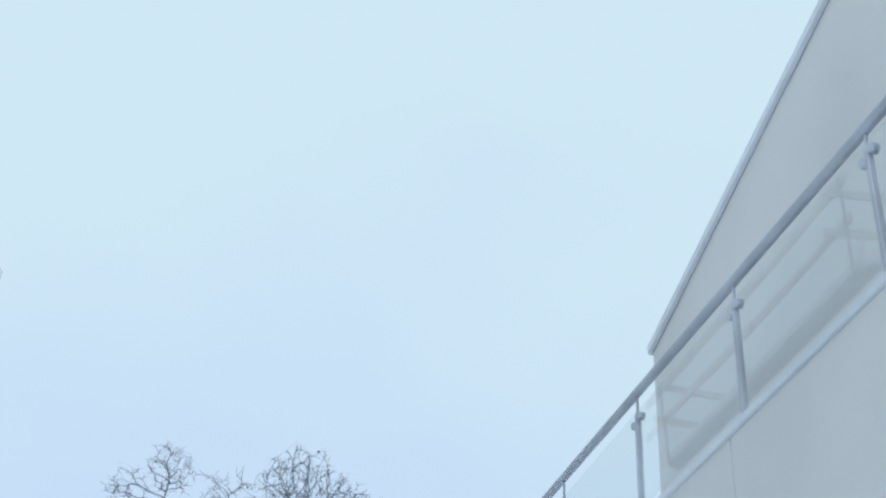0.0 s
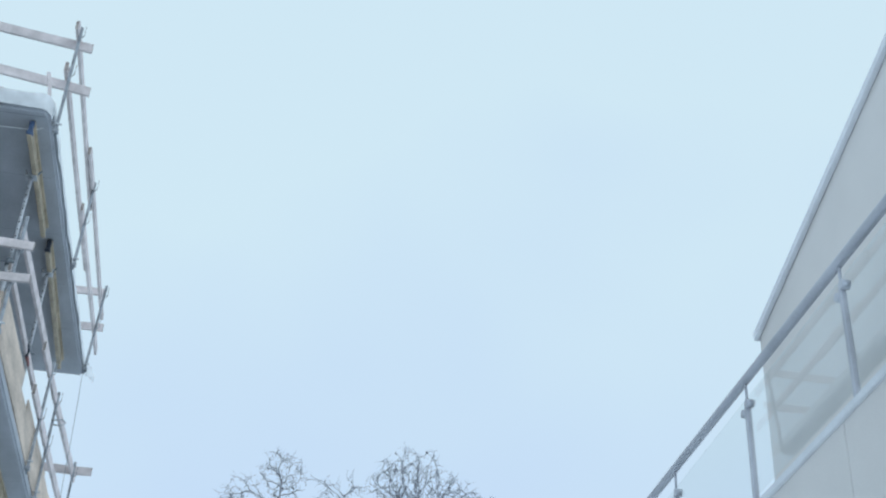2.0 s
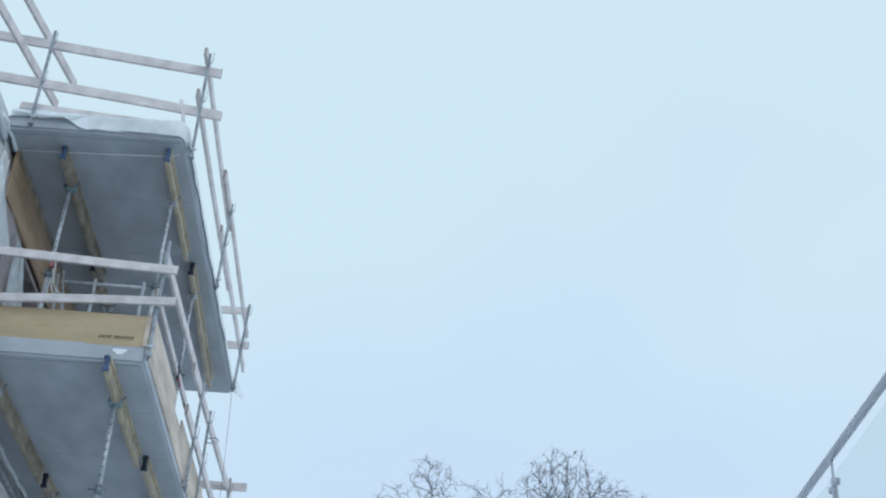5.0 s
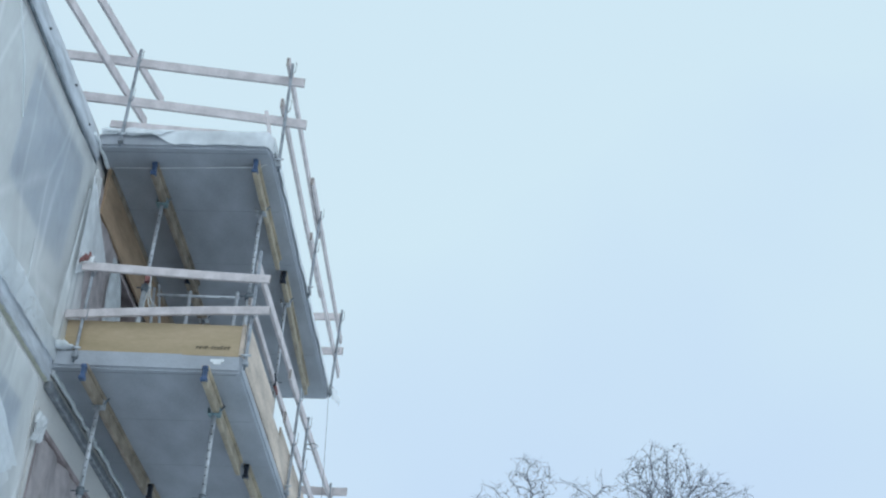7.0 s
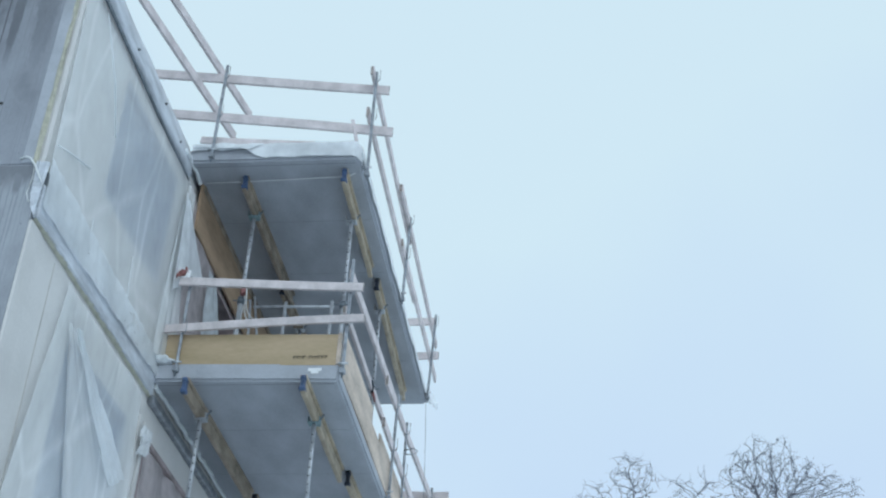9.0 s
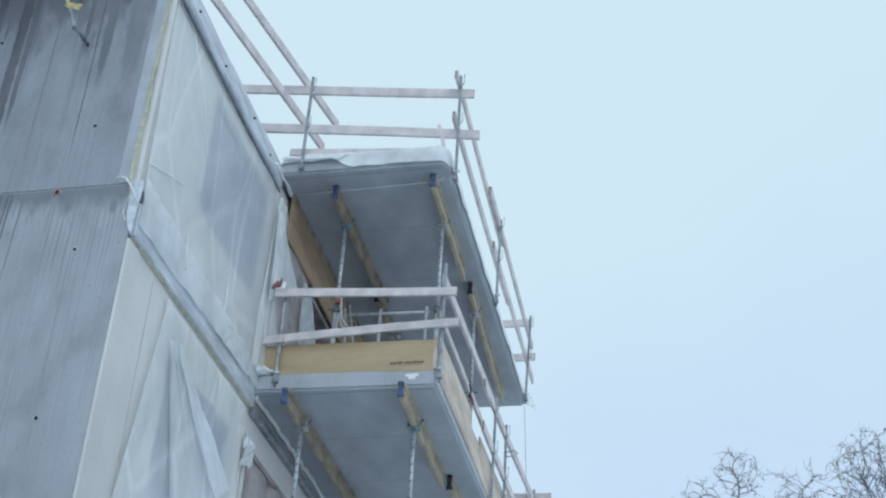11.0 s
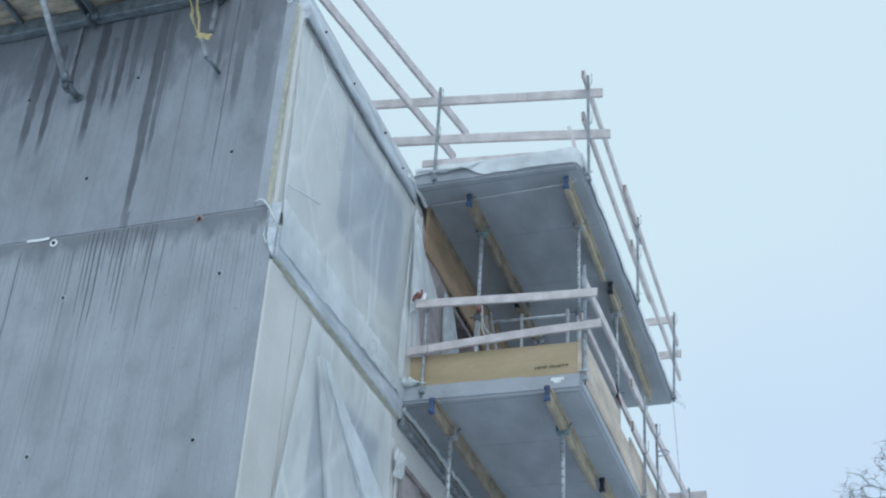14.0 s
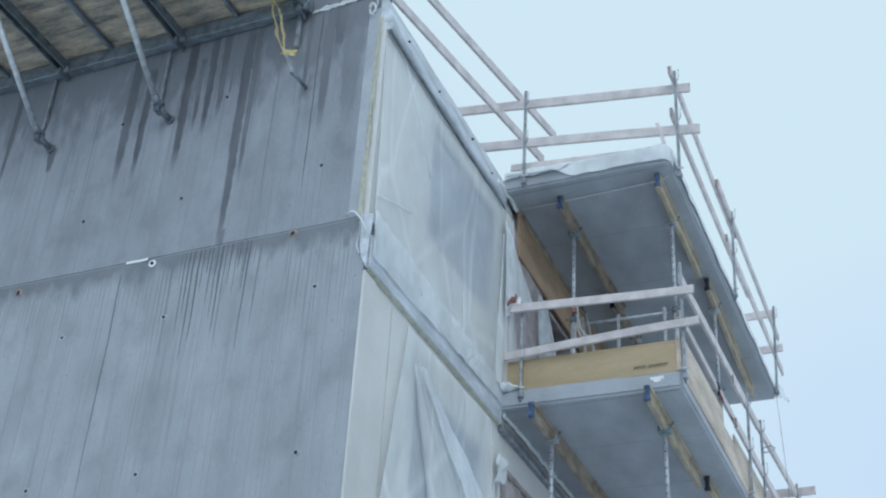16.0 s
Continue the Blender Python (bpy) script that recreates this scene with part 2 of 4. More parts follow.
M_ROOFFOIL = material("roof_edge_foil", (0.60, 0.63, 0.68), rough=0.5, var=0.15, scale=3, grain=16, bump=0.4, dist=0.015, stretch=(1, 0.5, 2))
M_PLANK = material("weathered_plank", (0.64, 0.575, 0.575), rough=0.85, var=0.10, scale=5, grain=30, bump=0.3, stretch=(1, 1, 1))
M_PLANK_END = material("plank_end_grain", (0.33, 0.29, 0.27), rough=0.9, var=0.15, scale=20, grain=90)
# darker concrete for form seams and for the painted shade of drip grooves
M_SHADE_SEAM = material("groove_shade_and_seam", (0.27, 0.285, 0.31), rough=0.9, var=0.1, scale=5)
M_BEAM = material("yellow_timber", (0.43, 0.355, 0.26), rough=0.6, var=0.2, scale=3, grain=30, bump=0.2)
M_BEAM_OLD = material("brown_timber", (0.33, 0.27, 0.21), rough=0.8, var=0.22, scale=3, grain=30, bump=0.25)
M_YBOARD = material("yellow_form_board", (0.455, 0.335, 0.218), rough=0.5, var=0.1, second=(0.375, 0.285, 0.165), scale=1.6, grain=20, bump=0.12, stretch=(0.6, 0.6, 2.5))
M_WALLBOARD = material("orange_brown_board", (0.40, 0.275, 0.18), rough=0.7, var=0.16, scale=2.2, grain=26, bump=0.2, stretch=(1, 0.4, 2))
M_PLY = material("pale_plywood", (0.58, 0.475, 0.395), rough=0.75, var=0.18, scale=1.8, grain=24, bump=0.15, stretch=(1, 0.5, 2))
M_BLUE = material("blue_plastic_cap", (0.05, 0.09, 0.18), rough=0.45, var=0.2, scale=12, grain=70)
M_BLACK = material("dark_plastic_cap", (0.022, 0.03, 0.05), rough=0.5, var=0.2, scale=12, grain=70)
M_STEEL = material("galvanised_steel", (0.50, 0.52, 0.55), rough=0.5, metal=0.45, var=0.15, scale=12, grain=90, bump=0.1)
M_DARKSTEEL = material("dull_steel", (0.20, 0.23, 0.26), rough=0.55, metal=0.5, var=0.2, scale=8, grain=60, bump=0.15)
M_HOLE = material("dark_hole", (0.03, 0.03, 0.033), rough=0.95, var=0.2)
M_RUST = material("rusty_ring", (0.36, 0.26, 0.25), rough=0.8, var=0.3, scale=30, grain=90)
M_DECK = material("deck_planks", (0.44, 0.355, 0.27), rough=0.8, var=0.28, scale=3.0, grain=18, bump=0.3, stretch=(0.8, 2.6, 1), second=(0.15, 0.145, 0.145))
M_STRAP = material("yellow_strap", (0.52, 0.43, 0.22), rough=0.7, var=0.2, scale=20, grain=90)
M_FILM = film("milky_film", (0.98, 0.965, 0.955), 0.49, rough=0.25, bump=0.10, scale=0.8, vary=0.08, crease=0.2)
M_FILM_THICK = film("folded_film", (0.86, 0.88, 0.90), 0.6, bump=0.4, scale=1.5)
M_CLOTH = film("white_sheet", (0.80, 0.82, 0.84), 0.93, bump=0.5)
M_BAG = material("icy_bundle", (0.85, 0.88, 0.90), rough=0.5, var=0.05, scale=12, grain=60, bump=0.5)
M_FRAME = material("window_frame_grey", (0.30, 0.37, 0.47), rough=0.5, var=0.03)
# opaque panes: the blue sky reflection is put into the base colour
M_PANE = material("sky_blue_pane", (0.22, 0.30, 0.41), rough=0.18, var=0.06, scale=0.8, grain=6, bump=0.02)
M_TEAL = material("greenish_painted_steel", (0.20, 0.29, 0.31), rough=0.5, metal=0.2, var=0.15, scale=14, grain=70)
M_SEAM = material("board_seam", (0.52, 0.49, 0.46), rough=0.9, var=0.1)
M_POST = material("grey_post_steel", (0.30, 0.32, 0.35), rough=0.5, metal=0.35, var=0.2, scale=10, grain=80, bump=0.1)
M_ROOM = material("raw_interior", (0.34, 0.38, 0.43), rough=0.95, var=0.1, scale=1.2)
M_OPENING = material("brown_reveal", (0.38, 0.31, 0.31), rough=0.9, var=0.2, scale=3)
M_STUCCO = material("pale_stucco", (0.785, 0.745, 0.72), rough=0.92, var=0.035, scale=0.7, grain=120, bump=0.2, dist=0.004)
M_WHITEMETAL = material("white_metal", (0.80, 0.81, 0.84), rough=0.45, var=0.05, scale=2, grain=50, bump=0.05)
M_ROOFTILE = material("roof_sheet", (0.36, 0.37, 0.39), rough=0.6, var=0.12, scale=3, grain=40)
M_RAIL = material("brushed_rail", (0.57, 0.58, 0.63), rough=0.45, metal=0.4, var=0.08, scale=3, grain=60, bump=0.05)
M_GLASS = glass("railing_glass", (0.97, 0.985, 0.985), 0.05, 0.42)
# ground out of view, kept near white so it brightens the slab undersides
M_GROUND = material("white_bounce_ground", (0.84, 0.88, 0.92), rough=0.9, var=0.06, scale=0.35, grain=9, bump=0.5, dist=0.05)
# blue-grey of distant haze is mixed into the bark colour
M_BARK = material("hazy_bark", (0.12, 0.135, 0.17), rough=0.9, var=0.2, scale=3, grain=40, bump=0.4)
M_INK = material("black_print", (0.11, 0.09, 0.06), rough=0.7, var=0.1)
M_WHITETAPE = material("white_tape", (0.82, 0.83, 0.84), rough=0.5, var=0.05, scale=9)
M_RED = material("red_tape", (0.36, 0.15, 0.14), rough=0.6, var=0.2, scale=20)
M_CORD = material("pale_cord", (0.70, 0.72, 0.72), rough=0.7, var=0.05)
M_FOIL_PINK = film("pinkish_film", (0.70, 0.62, 0.62), 0.7, bump=0.4)
M_FOIL_TEAL = film("bluish_film", (0.74, 0.78, 0.80), 0.75, bump=0.6)

# ---- mesh helpers ----
BASES = {}


def thing(name, at, label, category, group="", kind=""):
    ob = new(name)
    ob.location = at
    BASES[ob.name] = Vector(at)
    return tagged(ob, label, category, group, kind)


def part(name, bm, mat, parent=None, label="", smooth=False):
    """Links a bmesh with world coordinates as one mesh object under its parent."""
    base = BASES.get(parent.name, Vector()) if parent else Vector()
    bmesh.ops.translate(bm, vec=-base, verts=bm.verts)
    me = bpy.data.meshes.new(name)
    bmesh.ops.recalc_face_normals(bm, faces=bm.faces)
    if smooth:
        for f in bm.faces:
            f.smooth = True
    bm.to_mesh(me)
    bm.free()
    for k in (mat if isinstance(mat, (list, tuple)) else [mat]):
        me.materials.append(k)
    ob = new(name, me)
    if parent:
        ob.parent = parent
        BASES[ob.name] = base
    if label:
        ob["label"] = label
    return ob


def add_box(bm, lo, hi, bevel=0.0):
    r = bmesh.ops.create_cube(bm, size=1.0)
    lo, hi = Vector(lo), Vector(hi)
    for v in r["verts"]:
        v.co = Vector(((v.co.x + 0.5) * (hi.x - lo.x) + lo.x, (v.co.y + 0.5) * (hi.y - lo.y) + lo.y, (v.co.z + 0.5) * (hi.z - lo.z) + lo.z))
    if bevel:
        edges = list({e for v in r["verts"] for e in v.link_edges})
        bmesh.ops.bevel(bm, geom=edges, offset=bevel, segments=1, affect='EDGES')
    return bm


def box(lo, hi, bevel=0.0):
    return add_box(bmesh.new(), lo, hi, bevel)


def axes_for(p0, p1):
    d = Vector(p1) - Vector(p0)
    length = d.length
    d.normalize()
    side = d.cross(Vector((0, 0, 1)))
    if side.length < 1e-3:
        side = Vector((1, 0, 0))
    side.normalize()
    return d, side, side.cross(d).normalized(), length


def add_bar(bm, p0, p1, w, h, bevel=0.006, wave=0.0, seed=0, steps=1):
    """A sawn bar from p0 to p1: w across (level), h high; wave bends it a little."""
    d, s, u, length = axes_for(p0, p1)
    rnd = random.Random(seed)
    ph, am = rnd.uniform(0, 6), wave
    rings = []
    for i in range(steps + 1):
        k = i / steps
        c = Vector(p0) + d * (length * k) + (s * math.sin(ph + 3 * k) + u * math.sin(ph * 2 + 4 * k)) * am
        ring = []
        for a, b in ((-1, -1), (1, -1), (1, 1), (-1, 1)):
            for da, db in (((0, -b), (-a, 0)) if a * b > 0 else ((-a, 0), (0, -b))):
                ring.append(bm.verts.new(c + s * (a * w / 2 + da * bevel) + u * (b * h / 2 + db * bevel)))
        rings.append(ring)
    n = len(rings[0])
    for r0, r1 in zip(rings, rings[1:]):
        for j in range(n):
            bm.faces.new((r0[j], r0[(j + 1) % n], r1[(j + 1) % n], r1[j]))
    bm.faces.new(rings[0][::-1]).material_index = 0
    bm.faces.new(rings[-1])
    return bm


def bar(p0, p1, w, h, bevel=0.006, wave=0.0, seed=0, steps=1):
    return add_bar(bmesh.new(), p0, p1, w, h, bevel, wave, seed, steps)


def add_tube(bm, points, r, sides=10, r_end=None):
    """A round tube along points."""
    rings = []
    for i, p in enumerate(points):
        a, b = points[max(0, i - 1)], points[min(len(points) - 1, i + 1)]
        d, s, u, _ = axes_for(a, b)
        k = i / max(1, len(points) - 1)
        rr = r if r_end is None else r + (r_end - r) * k
        rings.append([bm.verts.new(Vector(p) + (s * math.cos(t) + u * math.sin(t)) * rr) for t in (2 * math.pi * j / sides for j in range(sides))])
    for r0, r1 in zip(rings, rings[1:]):
        for j in range(sides):
            f = bm.faces.new((r0[j], r0[(j + 1) % sides], r1[(j + 1) % sides], r1[j]))
            f.smooth = True
    bm.faces.new(rings[0][::-1])
    bm.faces.new(rings[-1])
    return bm


def tube(points, r, sides=10, r_end=None):
    return add_tube(bmesh.new(), points, r, sides, r_end)


def sheet(corners, nx, ny, amp, freq, seed, out, thick=0.004, hem=0.0):
    """A wrinkled film stretched between four corners (bl, br, tr, tl), bulging along out."""
    bm = bmesh.new()
    bl, br, tr, tl = (Vector(c) for c in corners)
    out = Vector(out).normalized()
    grid = []
    for j in range(ny + 1):
        v = j / ny
        row = []
        for i in range(nx + 1):
            u = i / nx
            p = (bl * (1 - u) + br * u) * (1 - v) + (tl * (1 - u) + tr * u) * v
            q = Vector((u * freq + seed, v * freq * 0.45, seed * 1.7))
            ridge = abs(noise.noise(q)) * 1.6 + 0.45 * noise.noise(q * 2.6) + 0.25 * abs(noise.noise(q * 5.3))
            p = p + out * (amp * ridge)
            if hem:
                edge = min(u, 1 - u, v, 1 - v)
                if edge < 0.02:
                    p = p + (tr - bl).normalized() * hem * noise.noise(Vector((u * 11 + seed, v * 13, 2)))
            row.append(bm.verts.new(p))
        grid.append(row)
    for j in range(ny):
        for i in range(nx):
            f = bm.faces.new((grid[j][i], grid[j][i + 1], grid[j + 1][i + 1], grid[j + 1][i]))
            f.smooth = True
    return bm

# ---- ground ----
bm = bmesh.new()
G = 24
rows_g = [[bm.verts.new(((i / G - 0.5) * 2 * 60 * (1 + 20 * abs(i / G - 0.5) ** 2), 20 + (j / G - 0.5) * 2 * 60 * (1 + 20 * abs(j / G - 0.5) ** 2), 0.03 * noise.noise(Vector((i * 0.7, j * 0.7, 0))))) for i in range(G + 1)] for j in range(G + 1)]
for j in range(G):
    for i in range(G):
        bm.faces.new((rows_g[j][i], rows_g[j][i + 1], rows_g[j + 1][i + 1], rows_g[j + 1][i]))
ground = tagged(part("ground", bm, M_GROUND), "unseen ground of the building site, whitened to bounce light upwards", "ground", kind="structure")

# ---- apartment block under construction: setting ----
XW, YC, XO = -5.04, 9.32, -2.92
JOINT = 8.78
XL = -16.0


def structure(name, bm, mat, label, category="wall"):
    return tagged(part(name, bm, mat), label, category, kind="structure")


wall_low = structure("wall_end_lower", box((XL, YC, 0), (-5.072, YC + 0.25, JOINT - 0.004), 0.005), M_CONC_LOW,
                     "grey cast concrete end wall with thin dark water runs")
wall_up = structure("wall_end_upper", box((XL, YC + 0.006, JOINT + 0.006), (-5.165, YC + 0.25, 12.05), 0.008), M_CONC_UP,
                    "grey cast concrete end wall streaked with dark water stains")
structure("joint_strip", box((XL, YC + 0.03, JOINT - 0.03), (-5.18, YC + 0.2, JOINT + 0.03)), M_HOLE, "dark recessed joint between two concrete lifts", "joint")
structure("corner_strip", box((-5.29, YC - 0.002, JOINT + 0.02), (-5.167, YC + 0.1, 11.5), 0.004), M_SLAB, "smoother pale concrete strip at the wall corner", "trim")
structure("foam_seal", sheet([(-5.178, YC + 0.002, JOINT), (-5.128, YC + 0.004, JOINT), (-5.132, YC + 0.004, 11.35), (-5.178, YC + 0.002, 11.35)], 4, 60, 0.03, 9, 4, (0, -1, 0)), M_FOAM,
          "yellow foam sealing strip at the concrete corner", "seal")
structure("foam_backing", box((-5.163, YC + 0.008, JOINT + 0.014), (-5.117, YC + 0.25, 11.4)), M_PLASTER, "cream board edge behind the corner seal", "seal")

# side wall with window and door openings through it
OPENINGS = [(10.66, 12.56, 9.42, 10.95), (13.3, 15.6, 8.66, 10.67), (10.62, 12.42, 6.0, 7.70), (12.98, 15.6, 5.75, 7.78),
            (10.6, 12.3, 3.4, 5.0)]


def holed_wall(x0, x1, y0, y1, z0, z1, holes):
    """One mesh of wall blocks that leaves the openings free."""
    bm = bmesh.new()
    ys = sorted({y0, y1, *[h[0] for h in holes], *[h[1] for h in holes]})
    for a, b in zip(ys, ys[1:]):
        cuts = sorted((h[2], h[3]) for h in holes if h[0] <= a and h[1] >= b)
        z = z0
        for c0, c1 in cuts:
            add_box(bm, (x0, a, z), (x1, b, c0))
            z = c1
        add_box(bm, (x0, a, z), (x1, b, z1))
    bmesh.ops.remove_doubles(bm, verts=bm.verts, dist=0.0005)
    return bm


wall_side = structure("wall_side", holed_wall(XW - 0.28, XW - 0.03, YC + 0.25, 21.0, 0, 11.3, OPENINGS), M_PLASTER,
                      "cream insulation board wall of the raw facade")
structure("wall_side_end", box((-5.071, YC + 0.004, 0), (XW - 0.003, YC + 0.256, 8.16), 0.002), M_PLASTER, "cream insulation board at the wall corner")
structure("wall_corner_upper", box((-5.115, YC + 0.012, 8.2), (XW - 0.034, YC + 0.25, 11.28)), M_PLASTER, "cream insulation board at the upper wall corner")
for y in (9.98, 12.62):
    structure("board_joint", box((XW - 0.031, y, 0.2), (XW - 0.026, y + 0.012, 8.12)), M_SEAM, "thin brown joint between insulation boards", "joint")
structure("wall_back", box((-15.9, 20.75, 0), (XW - 0.28, 21.0, 11.3)), M_CONC_LOW, "grey concrete back wall")
structure("wall_inner", box((-8.6, YC + 0.25, 0), (-8.4, 20.75, 11.28)), M_ROOM, "raw concrete inner wall behind the openings")
for z in (2.4, 5.37, 8.37):
    structure("floor_slab", box((-8.4, YC + 0.25, z), (XW - 0.28, 20.75, z + 0.24)), M_SLAB, "raw concrete floor slab inside the block", "floor")
structure("roof", box((XL, YC + 0.12, 11.3), (XW - 0.05, 21.0, 11.55), 0.01), M_SLAB, "flat concrete roof slab of the raw block", "roof")

# slab edges that show on the facade, wrapped in film
for z, name, lab in ((8.2, "slab_edge", "concrete slab edge wrapped in dull film along the facade"), (5.2, "slab_edge", "concrete slab edge along the facade")):
    structure(name, box((XW - 0.03, YC + 0.02, z), (XW + 0.03, 12.86, z + 0.36), 0.012), M_ROOFFOIL, lab, "slab edge")
    structure("foam_line", sheet([(XW - 0.03, YC + 0.04, z - 0.012), (XW - 0.03, 12.86, z - 0.012), (XW + 0.02, 12.86, z + 0.005), (XW + 0.02, YC + 0.04, z + 0.005)], 80, 3, 0.010, 40, z, (1, 0, -0.5)), M_FOAM,
              "yellowish foam bead under the slab edge", "seal")
structure("wall_ledge", box((XW - 0.03, 12.87, 8.12), (XW + 0.05, 20.9, 8.22), 0.01), M_POST, "dull metal ledge profile under the balcony", "trim")

# roof edge: foil-covered upstand, leaning in, with fixing screws
bm = bmesh.new()
prof = [(-5.02, 11.17), (-5.0, 11.22), (-5.03, 11.42), (-5.08, 11.60), (-5.16, 11.66), (-5.34, 11.67), (-5.34, 11.5), (-5.07, 11.17)]
NY = 60
ring_list = []
for i in range(NY + 1):
    y = 9.335 + (12.78 - 9.335) * i / NY
    ring_list.append([bm.verts.new((x + 0.010 * noise.noise(Vector((y * 1.4, z * 3, 1))), y, z + 0.012 * noise.noise(Vector((y * 1.1, x * 2, 5))))) for x, z in prof])
for a, b in zip(ring_list, ring_list[1:]):
    for k in range(len(prof)):
        f = bm.faces.new((a[k], a[(k + 1) % len(prof)], b[(k + 1) % len(prof)], b[k]))
        f.smooth = True
bm.faces.new(ring_list[0][::-1])
bm.faces.new(ring_list[-1])
roof_edge = structure("roof_edge", bm, M_ROOFFOIL, "grey foil-covered roof edge upstand of the raw block", "roof edge")
for y, z in ((9.75, 11.33), (10.6, 11.3), (11.62, 11.37), (12.25, 11.3)):
    part("screw", tube([(-5.04, y, z), (-4.995, y, z)], 0.013, 8), M_HOLE, roof_edge)
part("batten", bar((XW + 0.01, YC, 11.13), (XW + 0.01, 12.8, 11.13), 0.03, 0.035, 0.004, 0.008, 3, 14), M_DARKSTEEL, roof_edge, "dark clamping batten")

# windows behind the film
for k, (y0, y1, z0, z1) in enumerate((OPENINGS[0], OPENINGS[2])):
    win = tagged(new("window_%d" % (k + 1)), "grey window frame with panes coloured like reflected blue sky", "window", kind="structure")
    win.location = (XW - 0.2, y0, z0)
    BASES[win.name] = Vector(win.location)
    xa, xb = XW - 0.12, XW - 0.04
    for lo, hi in (((xa, y0, z0), (xb, y1, z0 + 0.07)), ((xa, y0, z1 - 0.07), (xb, y1, z1)), ((xa, y0, z0 + 0.07), (xb, y0 + 0.07, z1 - 0.07)),
                   ((xa, y1 - 0.07, z0 + 0.07), (xb, y1, z1 - 0.07)), ((xa, (y0 + y1) / 2 - 0.04, z0 + 0.07), (xb, (y0 + y1) / 2 + 0.04, z1 - 0.07))):
        part("window_frame", box(lo, hi, 0.006), M_FRAME, win)
    for a, b in ((y0 + 0.07, (y0 + y1) / 2 - 0.04), ((y0 + y1) / 2 + 0.04, y1 - 0.07)):
        part("pane", box((xa + 0.03, a, z0 + 0.07), (xa + 0.05, b, z1 - 0.07)), M_PANE, win)

# brown door frames in the balcony openings
for y0, y1, z0, z1 in (OPENINGS[1], OPENINGS[3]):
    door = tagged(new("door_opening"), "brown timber lining of an unfinished balcony door", "door opening", kind="structure")
    door.location = (XW - 0.2, y0, z0)
    BASES[door.name] = Vector(door.location)
    for lo, hi in (((XW - 0.27, y0, z0), (XW - 0.01, y0 + 0.06, z1)), ((XW - 0.27, y1 - 0.06, z0), (XW - 0.01, y1, z1)), ((XW - 0.27, y0 + 0.06, z1 - 0.06), (XW - 0.01, y1 - 0.06, z1))):
        part("lining", box(lo, hi, 0.005), M_OPENING, door)


# ---- tie holes and anchors in the concrete ----
def tie_hole(parent, x, z, r=0.017, ring=True, mat=None):
    y = YC if parent is wall_low else YC + 0.006
    if ring:
        bm = bmesh.new()
        add_tube(bm, [(x, y - 0.007, z), (x, y + 0.01, z)], r * 1.9, 16)
        part("hole_rim", bm, mat or M_SLAB, parent)
    part("tie_hole", tube([(x, y - 0.012 if ring else y - 0.004, z), (x, y + 0.02, z)], r, 14), M_HOLE, parent)


for x, z in ((-5.56, 8.07), (-7.23, 8.03), (-8.44, 8.0), (-5.55, 6.37), (-7.21, 6.36), (-8.44, 6.34), (-9.8, 8.0), (-9.7, 6.35)):
    tie_hole(wall_low, x, z)
for x, z, m in ((-5.88, 8.74, M_RUST), (-7.5, 8.71, M_WHITETAPE), (-9.17, 8.67, M_RUST)):
    tie_hole(wall_low, x, z, 0.022, True, m)
for x, z in ((-5.66, 9.52), (-7.3, 9.48), (-8.53, 9.45), (-9.7, 9.46), (-8.3, 10.72), (-6.95, 10.75)):
    tie_hole(wall_up, x, z, 0.018, False)

tape = thing("tape_strip", (-7.6, YC, 8.76), "white plastic strip stuck at the concrete joint", "strip")
part("strip", bar((-7.82, YC - 0.012, 8.765), (-7.56, YC - 0.012, 8.775), 0.01, 0.03, 0.003, 0.006, 5, 6), M_WHITETAPE, tape)
cord = thing("rope", (-5.2, YC, 8.8), "thin white rope curling over the concrete corner", "rope")
part("cord", tube([(-5.30, YC - 0.012, 8.835), (-5.24, YC - 0.03, 8.845), (-5.19, YC - 0.04, 8.82), (-5.12, YC - 0.045, 8.72), (-5.07, YC - 0.04, 8.62), (-5.02, YC + 0.0, 8.52)], 0.009, 8), M_CORD, cord)
part("tail", tube([(-5.13, YC - 0.04, 8.70), (-5.12, YC - 0.045, 8.55), (-5.14, YC - 0.045, 8.42), (-5.10, YC - 0.045, 8.32)], 0.007, 8), M_CORD, cord)

# ---- climbing platform on the end wall ----
DECK_Z = 11.86
platform = thing("work_platform", (-8.0, 8.2, DECK_Z), "yellow-brown plank work platform hung on the concrete wall", "platform")
rnd = random.Random(5)
yy = 7.5
while yy < 9.28:
    w = rnd.uniform(0.19, 0.24)
    for xa, xb in ((XL, -10.32), (-10.28, -7.02), (-7.0, -6.05)):
        part("plank", box((xa, yy, DECK_Z + rnd.uniform(0, 0.012)), (xb, min(9.312, yy + w - 0.008), DECK_Z + 0.05), 0.004), M_DECK, platform)
    yy += w
part("waler", box((XL, 9.2, 11.66), (-6.0, 9.31, 11.84), 0.008), M_DARKSTEEL, platform, "dull steel waler along the wall")
for x in (-8.6, -6.92, -10.1):
    part("joist", box((x - 0.025, 7.5, 11.79), (x + 0.025, 9.2, 11.855), 0.005), M_DARKSTEEL, platform)
